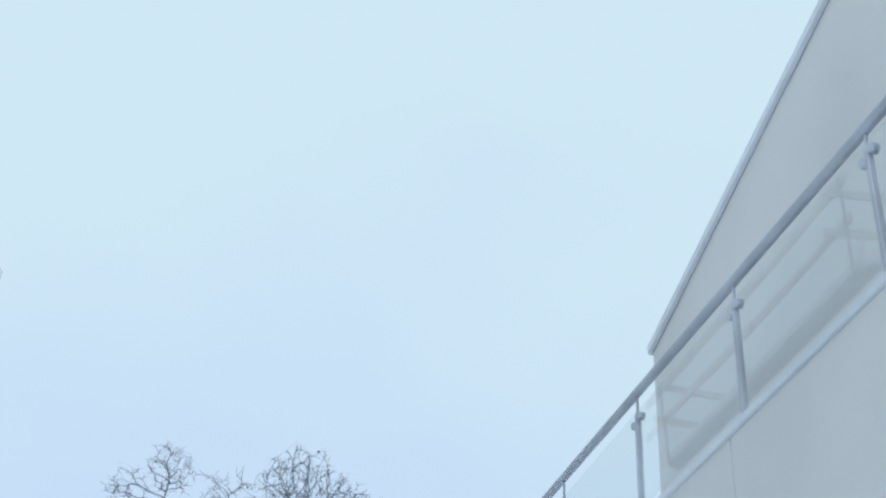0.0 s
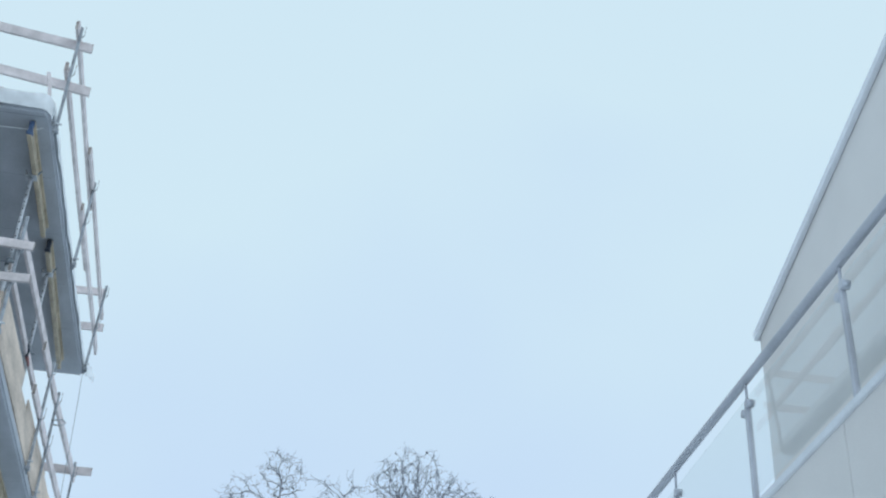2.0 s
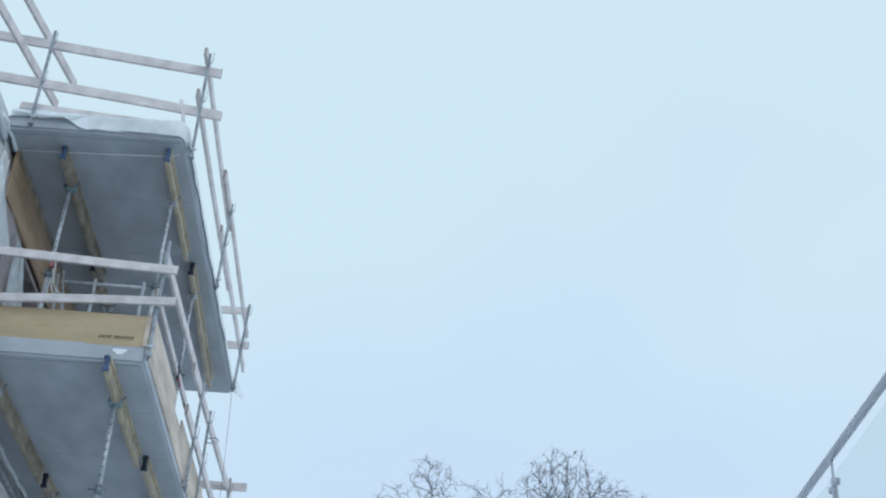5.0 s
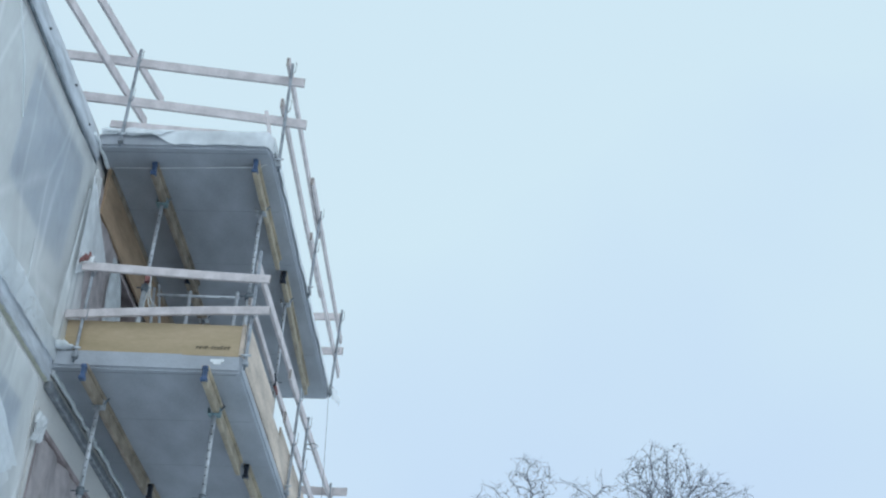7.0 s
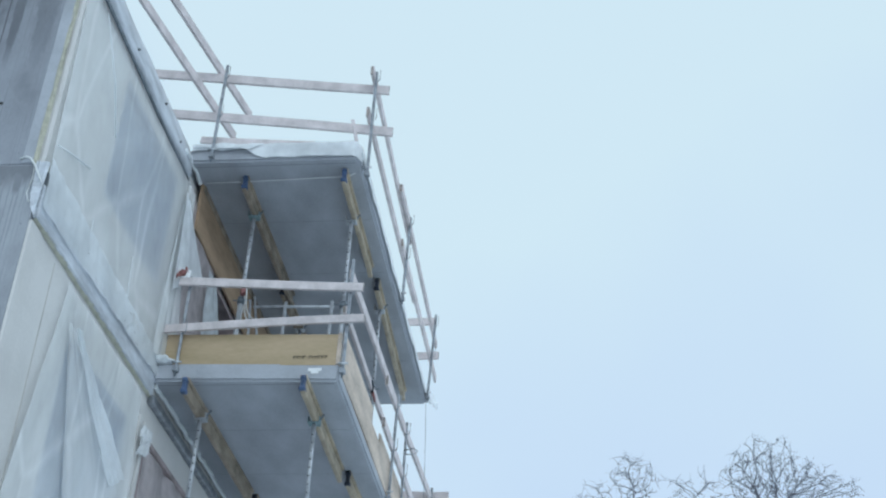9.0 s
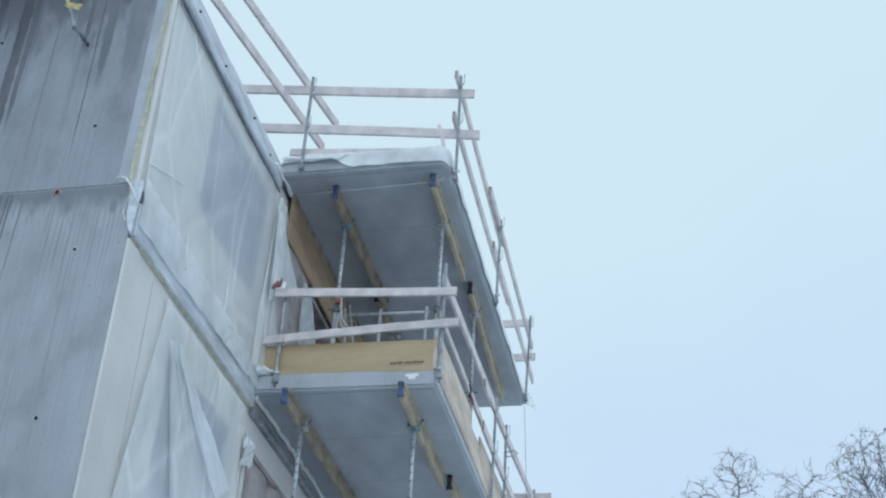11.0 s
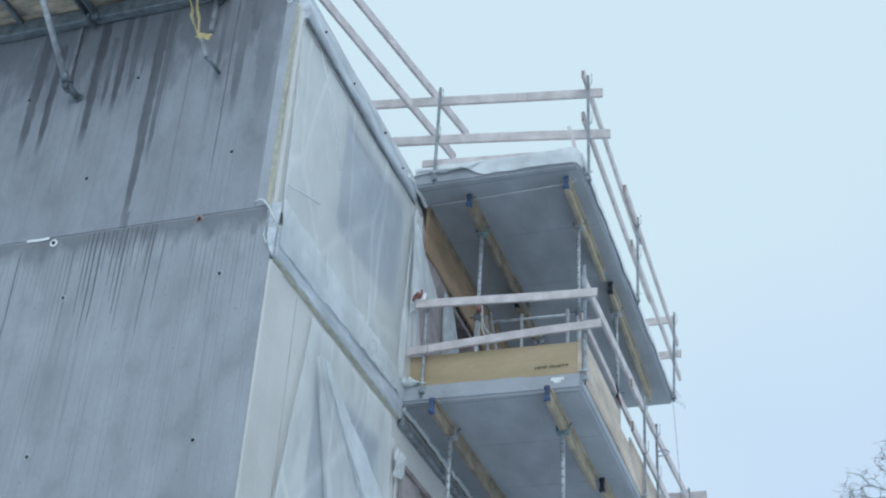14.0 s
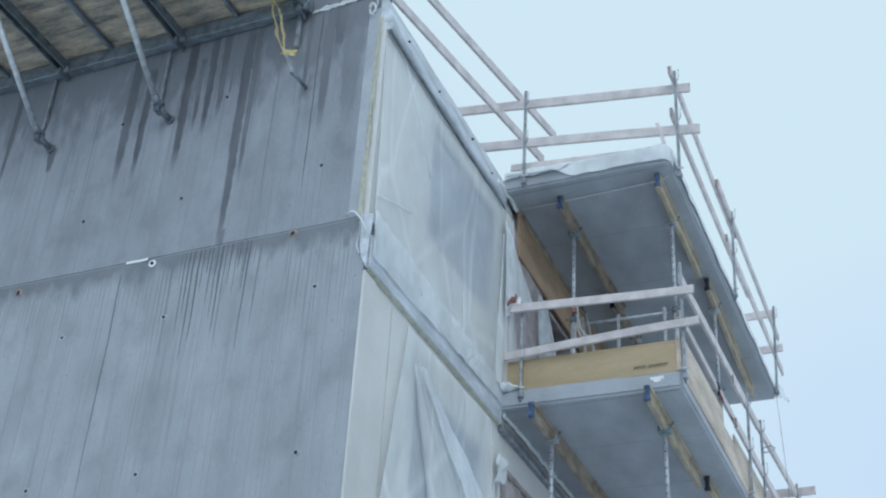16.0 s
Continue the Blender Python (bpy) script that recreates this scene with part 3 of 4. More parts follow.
for x in (-9.25, -7.65, -6.08, -10.85):
    br = thing("platform_bracket", (x, 9.3, 10.65), "grey steel wall bracket with a diagonal tube strut" if x != -6.08 else "grey steel wall bracket at the platform end without strut", "bracket", "brackets of the work platform")
    bm = bmesh.new()
    for dx in (-0.045, 0.045):
        add_box(bm, (x + dx - 0.012, 7.55, 11.66), (x + dx + 0.012, 9.25, 11.78), 0.003)
    part("beam", bm, M_DARKSTEEL, br)
    part("knee", tube([(x - 0.09, 9.2, 11.68), (x + 0.09, 9.2, 11.68)], 0.045, 12), M_DARKSTEEL, br)
    part("knee_plate", box((x - 0.02, 9.12, 11.58), (x + 0.02, 9.3, 11.68), 0.006), M_DARKSTEEL, br)
    if x == -6.08:
        part("upright", box((x - 0.08, 9.27, 11.2), (x - 0.035, 9.318, 11.84), 0.004), M_POST, br)
        continue
    part("upright", box((x - 0.185, 9.28, 10.9), (x - 0.15, 9.31, 11.66), 0.004), M_POST, br)
    part("strut", tube([(x - 0.02, 9.05, 10.68), (x - 0.02, 7.8, 11.72)], 0.036, 14), M_STEEL, br)
    part("collar", tube([(x - 0.02, 9.08, 10.655), (x - 0.02, 9.0, 10.722)], 0.045, 14), M_DARKSTEEL, br)
    bm = box((x - 0.055, 9.06, 10.56), (x + 0.015, 9.18, 10.72), 0.015)
    add_box(bm, (x - 0.075, 9.08, 10.6), (x - 0.055, 9.14, 10.66), 0.004)
    add_tube(bm, [(x - 0.09, 9.1, 10.68), (x + 0.05, 9.1, 10.68)], 0.014, 8)
    part("shoe", bm, M_DARKSTEEL, br)
    part("anchor_bolt", tube([(x, 9.1, 10.615), (x, 9.33, 10.60)], 0.04, 12), M_DARKSTEEL, br)
    part("anchor_washer", tube([(x, 9.29, 10.60), (x, 9.315, 10.60)], 0.055, 14), M_DARKSTEEL, br)

strap = thing("lashing_strap", (-6.25, 9.0, 11.0), "torn yellow lashing strap hanging from the platform", "strap")
bm = bmesh.new()
for x1, sway in ((-6.27, 0.012), (-6.17, -0.02)):
    pts = [(-6.40 + (x1 + 6.40) * k / 8 + sway * math.sin(k * 1.1), 9.06 + 0.02 * math.cos(k), 11.90 - 0.65 * k / 8) for k in range(9)]
    pts += [(x1 + (-6.12 - x1) * k / 4, 9.05, 11.25 - 0.33 * k / 4) for k in range(1, 5)]
    for k, (a, b) in enumerate(zip(pts, pts[1:])):
        add_bar(bm, a, b, 0.035 if k % 4 else 0.05, 0.012, 0.002)
part("webbing", bm, M_STRAP, strap)
part("tail", sheet([(-6.15, 9.05, 10.88), (-5.98, 9.05, 10.82), (-5.95, 9.05, 10.90), (-6.14, 9.05, 10.96)], 6, 6, 0.04, 4, 2, (0, -1, 0)), M_STRAP, strap)
part("buckle", bar((-6.08, 9.06, 10.86), (-6.0, 9.08, 10.62), 0.05, 0.05, 0.01), M_POST, strap)
part("hook", tube([(-6.01, 9.08, 10.64), (-5.95, 9.12, 10.58), (-5.93, 9.2, 10.55), (-5.96, 9.31, 10.60)], 0.022, 10), M_DARKSTEEL, strap)

# ---- balconies ----
ZL, ZU = 8.37, 11.37
Y_END = 19.28


def slab_mesh(z0, z1, yl, yr, y_end, cut=0.0):
    """A slab whose front edge runs from yl at the wall to yr at the outer edge, with a cut outer corner."""
    bm = bmesh.new()
    pts = [(XW - 0.02, yl)] + ([(XO - 0.3 * cut, yr), (XO, yr + cut)] if cut else [(XO, yr)]) + [(XO, y_end), (XW - 0.02, y_end)]
    lo = [bm.verts.new((x, y, z0)) for x, y in pts]
    hi = [bm.verts.new((x, y, z1)) for x, y in pts]
    bm.faces.new(lo[::-1])
    bm.faces.new(hi)
    for k in range(len(pts)):
        bm.faces.new((lo[k], lo[(k + 1) % len(pts)], hi[(k + 1) % len(pts)], hi[k]))
    bmesh.ops.bevel(bm, geom=list(bm.edges), offset=0.028, segments=3, affect='EDGES')
    return bm


bal_low = thing("balcony", (-4, 16, ZL), "raw grey concrete balcony slab shored from below", "balcony", "raw balconies")
part("slab", slab_mesh(ZL, ZL + 0.22, 12.81, 12.87, Y_END), M_SLAB, bal_low)
bm = box((-3.275, 12.852, ZL + 0.115), (-3.125, 12.866, ZL + 0.155), 0.003)
add_box(bm, (-3.24, 12.852, ZL + 0.085), (-3.155, 12.866, ZL + 0.12), 0.003)
part("paper_patch", bm, M_WHITETAPE, bal_low, "white paper patch")
bal_up = thing("balcony", (-4, 16, ZU), "raw grey concrete top balcony slab covered with white sheet", "balcony", "raw balconies")
part("slab", slab_mesh(ZU, ZU + 0.22, 12.75, 12.77, Y_END + 0.16, 0.13), M_SLAB, bal_up)
for ob, z, yf in ((bal_low, ZL, 12.93), (bal_up, ZU, 12.86)):
    # no recess is cut: a dark strip stands in for the groove's shade
    part("drip_groove", box((XW + 0.05, yf, z - 0.002), (XO - 0.06, yf + 0.012, z + 0.01)), M_SHADE_SEAM, ob, "thin dark strip for the shade in the drip groove")
    for k, y in enumerate((14.1, 15.35, 16.6, 17.85)):
        part("form_seam", box((XW + 0.03, y + 0.03 * k, z - 0.0015), (XO - 0.08, y + 0.03 * k + 0.006, z + 0.01)), M_SHADE_SEAM, ob, "faint seam left by form panels")
bal_base = thing("balcony", (-4, 16, 5.37), "raw grey concrete balcony slab carrying shoring props", "balcony", "raw balconies")
part("slab", slab_mesh(5.37, 5.59, 12.81, 12.87, Y_END), M_SLAB, bal_base)

# icy sealing bead between slab and wall
for z, y0, y1 in ((ZL - 0.02, 12.9, 19.0), (ZU + 0.0, 12.5, 13.25)):
    bm = bmesh.new()
    k = 0
    y = y0
    pts = []
    while y < y1:
        pts.append((XW + 0.02 + 0.025 * noise.noise(Vector((y * 7, 1, z))), y, z + 0.02 * noise.noise(Vector((y * 9, 4, z)))))
        y += 0.05
    add_tube(bm, pts, 0.028, 7)
    bead = thing("frost_bead", (XW, y0, z), "white lumpy sealing bead between slab and wall", "seal")
    part("bead", bm, M_BAG, bead)


def form_beam(y0, y1, x, z, cap0, cap1, old=False, tilt=0.0):
    """Timber I-beam under a slab, capped at its ends; z is its underside."""
    ob = thing("formwork_beam", (x, (y0 + y1) / 2, z), "yellow timber formwork beam with plastic end cap under the slab" if not old else "brown weathered timber formwork beam under the slab",
               "beam", "formwork beams")
    bm = bmesh.new()
    xa, xb = x, x + tilt
    add_bar(bm, (xa, y0, z + 0.02), (xb, y1, z + 0.02), 0.058, 0.04, 0.005, 0.004, int(100 * y0), 6)
    add_bar(bm, (xa, y0, z + 0.18), (xb, y1, z + 0.18), 0.08, 0.04, 0.005, 0.0, 0, 1)
    add_bar(bm, (xa, y0, z + 0.1), (xb, y1, z + 0.1), 0.028, 0.12, 0.001)
    part("timber", bm, M_BEAM_OLD if old else M_BEAM, ob)
    for yc, mt, d, xc in ((y0, cap0, -1, xa), (y1, cap1, 1, xb)):
        if mt:
            ya, yb = (yc - 0.03, yc + 0.05) if d < 0 else (yc - 0.06, yc + 0.03)
            bm = box((xc - 0.038, ya, z + 0.002), (xc + 0.038, yb, z + 0.055), 0.012)
            add_box(bm, (xc - 0.024, ya + 0.008, z + 0.045), (xc + 0.024, yb, z + 0.15), 0.006)
            add_box(bm, (xc - 0.034, ya, z + 0.138), (xc + 0.034, yb, z + 0.192), 0.014)
            part("end_cap", bm, mt, ob, "blue plastic end cap" if mt is M_BLUE else "dark plastic end cap")
    return ob


form_beam(12.72, 15.2, -3.28, ZL - 0.2, M_BLUE, None, tilt=-0.02)
form_beam(15.3, 18.9, -3.23, ZL - 0.2, M_BLACK, None)
form_beam(12.74, 15.9, -4.62, ZL - 0.2, M_BLUE, None, old=True)
form_beam(16.02, 18.9, -4.6, ZL - 0.2, M_BLACK, None, old=True)
form_beam(12.98, 15.2, -3.13, ZU - 0.2, M_BLUE, None, tilt=-0.02)
form_beam(15.54, 18.9, -3.12, ZU - 0.2, M_BLACK, None, tilt=-0.08)
form_beam(13.06, 15.9, -4.4, ZU - 0.2, M_BLUE, None, old=True)
form_beam(15.6, 18.9, -4.47, ZU - 0.2, M_BLACK, None, old=True)
board = thing("wall_board", (-5.0, 13.1, ZU - 0.7), "broad orange-brown timber board on the wall under the slab", "board")
part("board", bar((-5.0, 13.2, ZU - 0.35), (-5.0, 19.0, ZU - 0.35), 0.04, 0.69, 0.005, 0.003, 4, 8), M_WALLBOARD, board)
part("splice", bar((-4.972, 13.24, ZU - 0.05), (-4.972, 18.9, ZU - 0.05), 0.02, 0.09, 0.004), M_BEAM_OLD, board)


def prop(x, y, z0, z1, lean=0.0, head=None, lift=1.35):
    """Adjustable steel shoring prop from floor to beam."""
    ob = thing("shoring_prop", (x, y, z0), "galvanised adjustable steel shoring prop with pin holes", "prop", "shoring props")
    mid = z0 + lift
    part("base_plate", box((x - 0.06 + lean, y - 0.06, z0), (x + 0.06 + lean, y + 0.06, z0 + 0.008), 0.002), M_STEEL, ob)
    part("outer_tube", tube([(x + lean, y, z0 + 0.008), (x + lean * 0.4, y, mid)], 0.030, 14), M_STEEL, ob)
    part("collar_nut", tube([(x + lean * 0.42, y, mid - 0.06), (x + lean * 0.4, y, mid + 0.03)], 0.043, 14), M_DARKSTEEL, ob)
    part("nut_handle", tube([(x - 0.1, y - 0.03, mid - 0.02), (x + 0.1, y - 0.05, mid - 0.03)], 0.008, 8), M_DARKSTEEL, ob)
    inner = part("inner_tube", tube([(x + lean * 0.4, y, mid), (x, y, z1 - 0.012)], 0.024, 14), M_STEEL, ob)
    z = mid + 0.15
    while z < z1 - 0.12:
        part("pin_hole", tube([(x + lean * 0.4 * (z1 - z) / (z1 - mid), y - 0.0262, z), (x, y - 0.02, z)], 0.009, 8), M_HOLE, inner)
        z += 0.1
    bm = box((x - 0.07, y - 0.06, z1 - 0.012), (x + 0.07, y + 0.06, z1), 0.003)
    add_box(bm, (x - 0.07, y - 0.05, z1), (x - 0.062, y + 0.05, z1 + 0.07))
    add_box(bm, (x + 0.062, y - 0.05, z1), (x + 0.07, y + 0.05, z1 + 0.07))
    part("fork_head", bm, head or M_STEEL, ob)
    part("beam_clip", tube([(x + 0.06, y - 0.02, z1 + 0.02), (x + 0.1, y + 0.02, z1 + 0.12)], 0.012, 8), M_DARKSTEEL, ob)
    return ob


prop(-3.3, 13.52, 5.59, ZL - 0.2, lean=0.02, head=M_TEAL, lift=1.58)
prop(-4.6, 13.4, 5.59, ZL - 0.2, lean=-0.02, lift=1.58)
prop(-3.31, 16.4, 5.59, ZL - 0.2, lift=1.58)
prop(-4.6, 16.4, 5.59, ZL - 0.2, lift=1.58)
prop(-3.18, 13.85, ZL + 0.22, ZU - 0.2)
prop(-4.42, 13.7, ZL + 0.22, ZU - 0.2, lean=-0.03, head=M_TEAL)
prop(-3.16, 16.1, ZL + 0.22, ZU - 0.2)
prop(-4.42, 16.6, ZL + 0.22, ZU - 0.2)


# ---- guard rails ----
def plank(parent, p0, p1, w=0.04, h=0.135, seed=1):
    p0, p1 = Vector(p0) - Vector((0, 0, 0.012)), Vector(p1) - Vector((0, 0, 0.012))
    d = (Vector(p1) - Vector(p0)).normalized() * 0.002
    ob = part("plank", bar(p0, p1, w, h, 0.004, 0.008, seed, 10), M_PLANK, parent)
    for e, s in ((Vector(p0), -1), (Vector(p1), 1)):
        part("end_grain", bar(e - d, e + d, w - 0.006, h - 0.006, 0.003), M_PLANK_END, ob)
    return ob


def rail_post(parent, foot, top, hooks):
    """Steel clamp post: a square tube, a clamp at its foot and a hook for every plank."""
    foot, top = Vector(foot), Vector(top)
    ob = part("post", bar(foot, top, 0.035, 0.035, 0.005), M_POST, parent)
    part("clamp", box(foot + Vector((-0.032, -0.035, -0.06)), foot + Vector((0.032, 0.035, 0.0)), 0.008), M_POST, ob)
    part("clamp_screw", tube([foot + Vector((0, 0, -0.11)), foot + Vector((0, 0, 0.0))], 0.011, 8), M_DARKSTEEL, ob)
    part("clamp_screw", tube([foot + Vector((-0.055, -0.02, 0.06)), foot + Vector((0.055, -0.02, 0.06))], 0.013, 8), M_STEEL, ob)
    for z in hooks:
        p = foot + (top - foot) * ((z - foot.z) / (top.z - foot.z))
        part("hook", tube([p + Vector((0, 0, -0.06)), p + Vector((0.05, -0.05, -0.06)), p + Vector((0.06, -0.055, -0.03)), p + Vector((0.06, -0.055, 0.1))], 0.006, 8), M_POST, ob)
    return ob


rail_up = thing("guardrail", (-3.8, 13, ZU + 0.2), "pale plank guard rail on steel posts round the top balcony", "guardrail", "site guard rails")
plank(rail_up, (-6.2, 12.72, 12.87), (-2.72, 13.28, 12.87), seed=1)
plank(rail_up, (-5.9, 12.66, 12.17), (-2.62, 13.24, 12.13), seed=2)
plank(rail_up, (-2.9, 12.93, 12.92), (-2.93, 16.9, 12.9), seed=3)
plank(rail_up, (-2.88, 15.5, 12.9), (-2.92, 20.25, 12.95), seed=4)
plank(rail_up, (-2.91, 12.98, 12.28), (-2.93, 17.6, 12.28), seed=5)
plank(rail_up, (-2.89, 16.0, 12.28), (-2.92, 20.3, 12.3), seed=6)
plank(rail_up, (-4.9, 19.62, 13.04), (-2.88, 19.62, 13.05), seed=7)
plank(rail_up, (-4.9, 19.62, 12.38), (-2.78, 19.62, 12.39), seed=8)
plank(rail_up, (-2.99, 13.02, 11.6), (-3.1, 13.0, 12.16), seed=9, w=0.025, h=0.045)
rail_post(rail_up, (-4.745, 12.67, 11.42), (-4.745, 12.69, 12.87), (12.06, 12.7))
rail_post(rail_up, (-2.86, 13.04, 11.35), (-2.86, 13.06, 12.98), (12.22, 12.86))
rail_post(rail_up, (-2.88, 16.3, 11.52), (-2.86, 16.4, 12.98), (12.26, 12.88))
rail_post(rail_up, (-2.88, 19.3, 11.45), (-2.84, 19.5, 13.1), (12.28, 12.92))

rail_roof = thing("guardrail", (-5.0, 12, ROOF_Z), "two long pale planks as a guard rail along the roof edge", "guardrail", "site guard rails")
plank(rail_roof, (-5.62, 9.0, 12.45), (-4.83, 13.62, 12.45), seed=11)
plank(rail_roof, (-5.58, 9.2, 13.0), (-4.74, 13.85, 13.0), seed=12)
rail_post(rail_roof, (-5.56, 9.7, 11.66), (-5.56, 9.7, 13.1), (12.4, 12.95))

rail_low = thing("guardrail", (-3.8, 13, ZL + 0.22), "pale plank guard rail on steel posts round the lower balcony", "guardrail", "site guard rails")
plank(rail_low, (-4.9, 12.78, 9.65), (-2.72, 12.8, 9.55), seed=21, h=0.105)
plank(rail_low, (-5.02, 12.78, 9.03), (-2.68, 12.8, 9.13), seed=22, h=0.1)
plank(rail_low, (-2.92, 13.0, 9.87), (-2.91, 17.25, 9.94), seed=23)
plank(rail_low, (-2.88, 15.6, 9.82), (-2.9, 20.7, 10.18), seed=24)
plank(rail_low, (-2.95, 12.94, 9.34), (-2.92, 17.35, 9.33), seed=25, h=0.1)
plank(rail_low, (-2.88, 15.6, 9.2), (-2.9, 20.0, 9.36), seed=26)
plank(rail_low, (-3.4, 20.4, 10.2), (-2.6, 20.4, 10.2), seed=27)
rail_post(rail_low, (-4.77, 12.79, 8.52), (-4.79, 12.84, 9.74), (9.0, 9.6))
rail_post(rail_low, (-2.88, 12.84, 8.5), (-2.88, 12.86, 9.95), (9.1, 9.5))
rail_post(rail_low, (-2.87, 16.3, 8.45), (-2.87, 16.5, 10.05), (9.2, 9.9))
rail_post(rail_low, (-2.87, 17.3, 8.45), (-2.87, 17.4, 10.05), (9.25, 9.92))
rail_post(rail_low, (-2.87, 20.2, 8.45), (-2.87, 20.35, 10.3), (9.3, 10.1))
tie = thing("tape_knot", (-4.86, 12.8, 9.72), "red and white barrier tape knotted on the post", "tape")
part("knot", sheet([(-4.98, 12.77, 9.66), (-4.78, 12.77, 9.68), (-4.78, 12.77, 9.79), (-4.94, 12.77, 9.80)], 8, 8, 0.045, 5, 7, (0, -1, 0.3)), M_WHITETAPE, tie)
part("tail", sheet([(-4.95, 12.75, 9.68), (-4.83, 12.75, 9.70), (-4.8, 12.75, 9.78), (-4.9, 12.75, 9.77)], 6, 6, 0.07, 6, 9, (0, -1, 0.3)), M_RED, tie, "red piece of tape")

knot = thing("tape_knot", (-2.95, 14.8, 9.25), "dark hose end tied with red tape on the guard rail", "tape")
part("hose", tube([(-2.95, 14.72, 9.34), (-2.92, 14.74, 9.35), (-2.91, 14.82, 9.31), (-2.93, 14.88, 9.26)], 0.016, 8), M_BLACK, knot)
part("tape", tube([(-2.93, 14.9, 9.27), (-2.92, 15.0, 9.25), (-2.92, 15.06, 9.22)], 0.024, 8, 0.012), M_RED, knot)
coil = thing("rope", (-5.24, YC, 11.45), "white rope knot at the roof corner", "rope")
part("knot", tube([(-5.235 + 0.035 * math.cos(t), YC - 0.03 - 0.004 * t, 11.46 + 0.075 * math.sin(t)) for t in (0.4 * j for j in range(24))], 0.009, 7), M_CORD, coil)
part("tail", tube([(-5.21, YC - 0.03, 11.40), (-5.19, YC - 0.03, 11.55), (-5.22, YC - 0.02, 11.75)], 0.008, 7), M_CORD, coil)

# form board along the front of the lower balcony, with an upside-down stencil that cannot be read
ybrd = thing("form_board", (-4, 12.86, ZL + 0.22), "yellow three-ply form board with black stencil standing on the slab", "board")
part("board", bar((-5.02, 12.88, 8.79), (-2.97, 12.9, 8.77), 0.03, 0.4, 0.004), M_YBOARD, ybrd)
part("edge_batten", box((-2.975, 12.87, 8.58), (-2.93, 12.92, 8.98), 0.004), M_PLY, ybrd)
xs = -3.46
rnd = random.Random(3)
for wdt, gap in ((0.75 * a, 0.75 * b) for a, b in ((0.045, 0.01), (0.05, 0.01), (0.012, 0.012), (0.045, 0.05), (0.035, 0.01), (0.04, 0.01), (0.035, 0.01), (0.04, 0.01), (0.045, 0.01), (0.035, 0.01))):
    h = 0.032 + 0.01 * rnd.random()
    part("stencil_bar", box((xs, 12.8655, 8.655), (xs + wdt * 0.25, 12.8725, 8.655 + h)), M_INK, ybrd)
    part("stencil_bar", box((xs + wdt * 0.35, 12.8655, 8.655 + h * 0.7), (xs + wdt, 12.8725, 8.655 + h * 0.92)), M_INK, ybrd)
    xs += wdt + gap

side = thing("side_boards", (XO, 16, ZL + 0.2), "pale plywood boards standing along the balcony edge", "board")
for k, (a, b, top) in enumerate(((12.95, 14.88, 9.04), (14.9, 15.55, 8.86), (15.58, 16.7, 9.02), (16.74, 17.9, 9.04), (17.94, 19.25, 9.02))):
    part("board", bar((XO + 0.0, a, (ZL + 0.12 + top) / 2), (XO + 0.01, b, (ZL + 0.12 + top) / 2), 0.022, top - ZL - 0.12, 0.003), M_PLY, side)
    part("batten", box((XO - 0.06, b - 0.05, ZL + 0.23), (XO - 0.012, b - 0.01, top + 0.03), 0.003), M_BEAM_OLD, side)

# inner steel rail on the lower balcony
inner_rail = thing("steel_railing", (-3.9, 14.3, ZL + 0.22), "thin galvanised railing frame standing on the balcony slab", "railing")
part("top_bar", tube([(-4.45, 14.3, 10.2), (-3.4, 14.3, 10.18)], 0.02, 10), M_STEEL, inner_rail)
for x in (-4.03, -3.43):
    part("post", tube([(x, 14.3, ZL + 0.22), (x, 14.3, 10.26)], 0.022, 10), M_STEEL, inner_rail)
part("post", tube([(-4.38, 14.25, ZL + 0.22), (-4.5, 14.3, 10.3)], 0.018, 10), M_STEEL, inner_rail)
part("brace", tube([(-4.15, 14.25, ZL + 0.22), (-4.45, 14.3, 10.35)], 0.016, 10), M_STEEL, inner_rail)

cables = thing("cable_coil", (-4.35, 13.7, 9.6), "white loose cables looped on the shoring prop", "cable")
for k in range(3):
    pts = [(-4.43 + 0.02 * k + (0.08 + 0.06 * k) * t + 0.03 * math.sin(5 * t + k), 13.66 - 0.02 * k, 10.12 - 0.52 * t - 0.05 * k * math.sin(3 * t)) for t in (j / 12 for j in range(13))]
    part("cable", tube(pts, 0.006, 7), M_CORD, cables)
part("cable_tie", tube([(-4.40, 13.64, 9.98), (-4.40, 13.64, 10.08)], 0.035, 10), M_RED, cables, "red tape round the prop")

# ---- sheets and films ----
def film_thing(name, bm, mat, at, label):
    ob = thing(name, at, label, "plastic sheet", "plastic sheets")
    part("film", bm, mat, ob)
    return ob


facade_film = film_thing("plastic_sheet", sheet([(XW + 0.034, YC + 0.03, 8.4), (XW + 0.034, 12.98, 8.44), (XW + 0.01, 13.1, 11.12), (XW - 0.03, YC + 0.015, 11.1)], 130, 80, 0.012, 4.5, 2.3, (1, 0, 0)), M_FILM, (XW, 11, 8.7),
           "milky plastic sheet stretched over the facade and window")
for pts in ([(10.42, 8.92), (10.44, 8.7), (10.46, 8.54)], [(11.55, 9.2), (11.60, 8.8), (11.63, 8.47)], [(9.36, 9.02), (9.6, 9.12), (10.1, 9.3)], [(12.62, 9.0), (12.66, 9.9), (12.72, 10.7)],
            [(12.8, 8.7), (12.82, 9.8), (12.86, 10.9)], [(9.7, 11.0), (10.2, 10.5), (10.5, 10.0)]):
    part("fold", tube([(XW + 0.040, y, z) for y, z in pts], 0.007, 6, 0.011), M_FILM_THICK, facade_film)
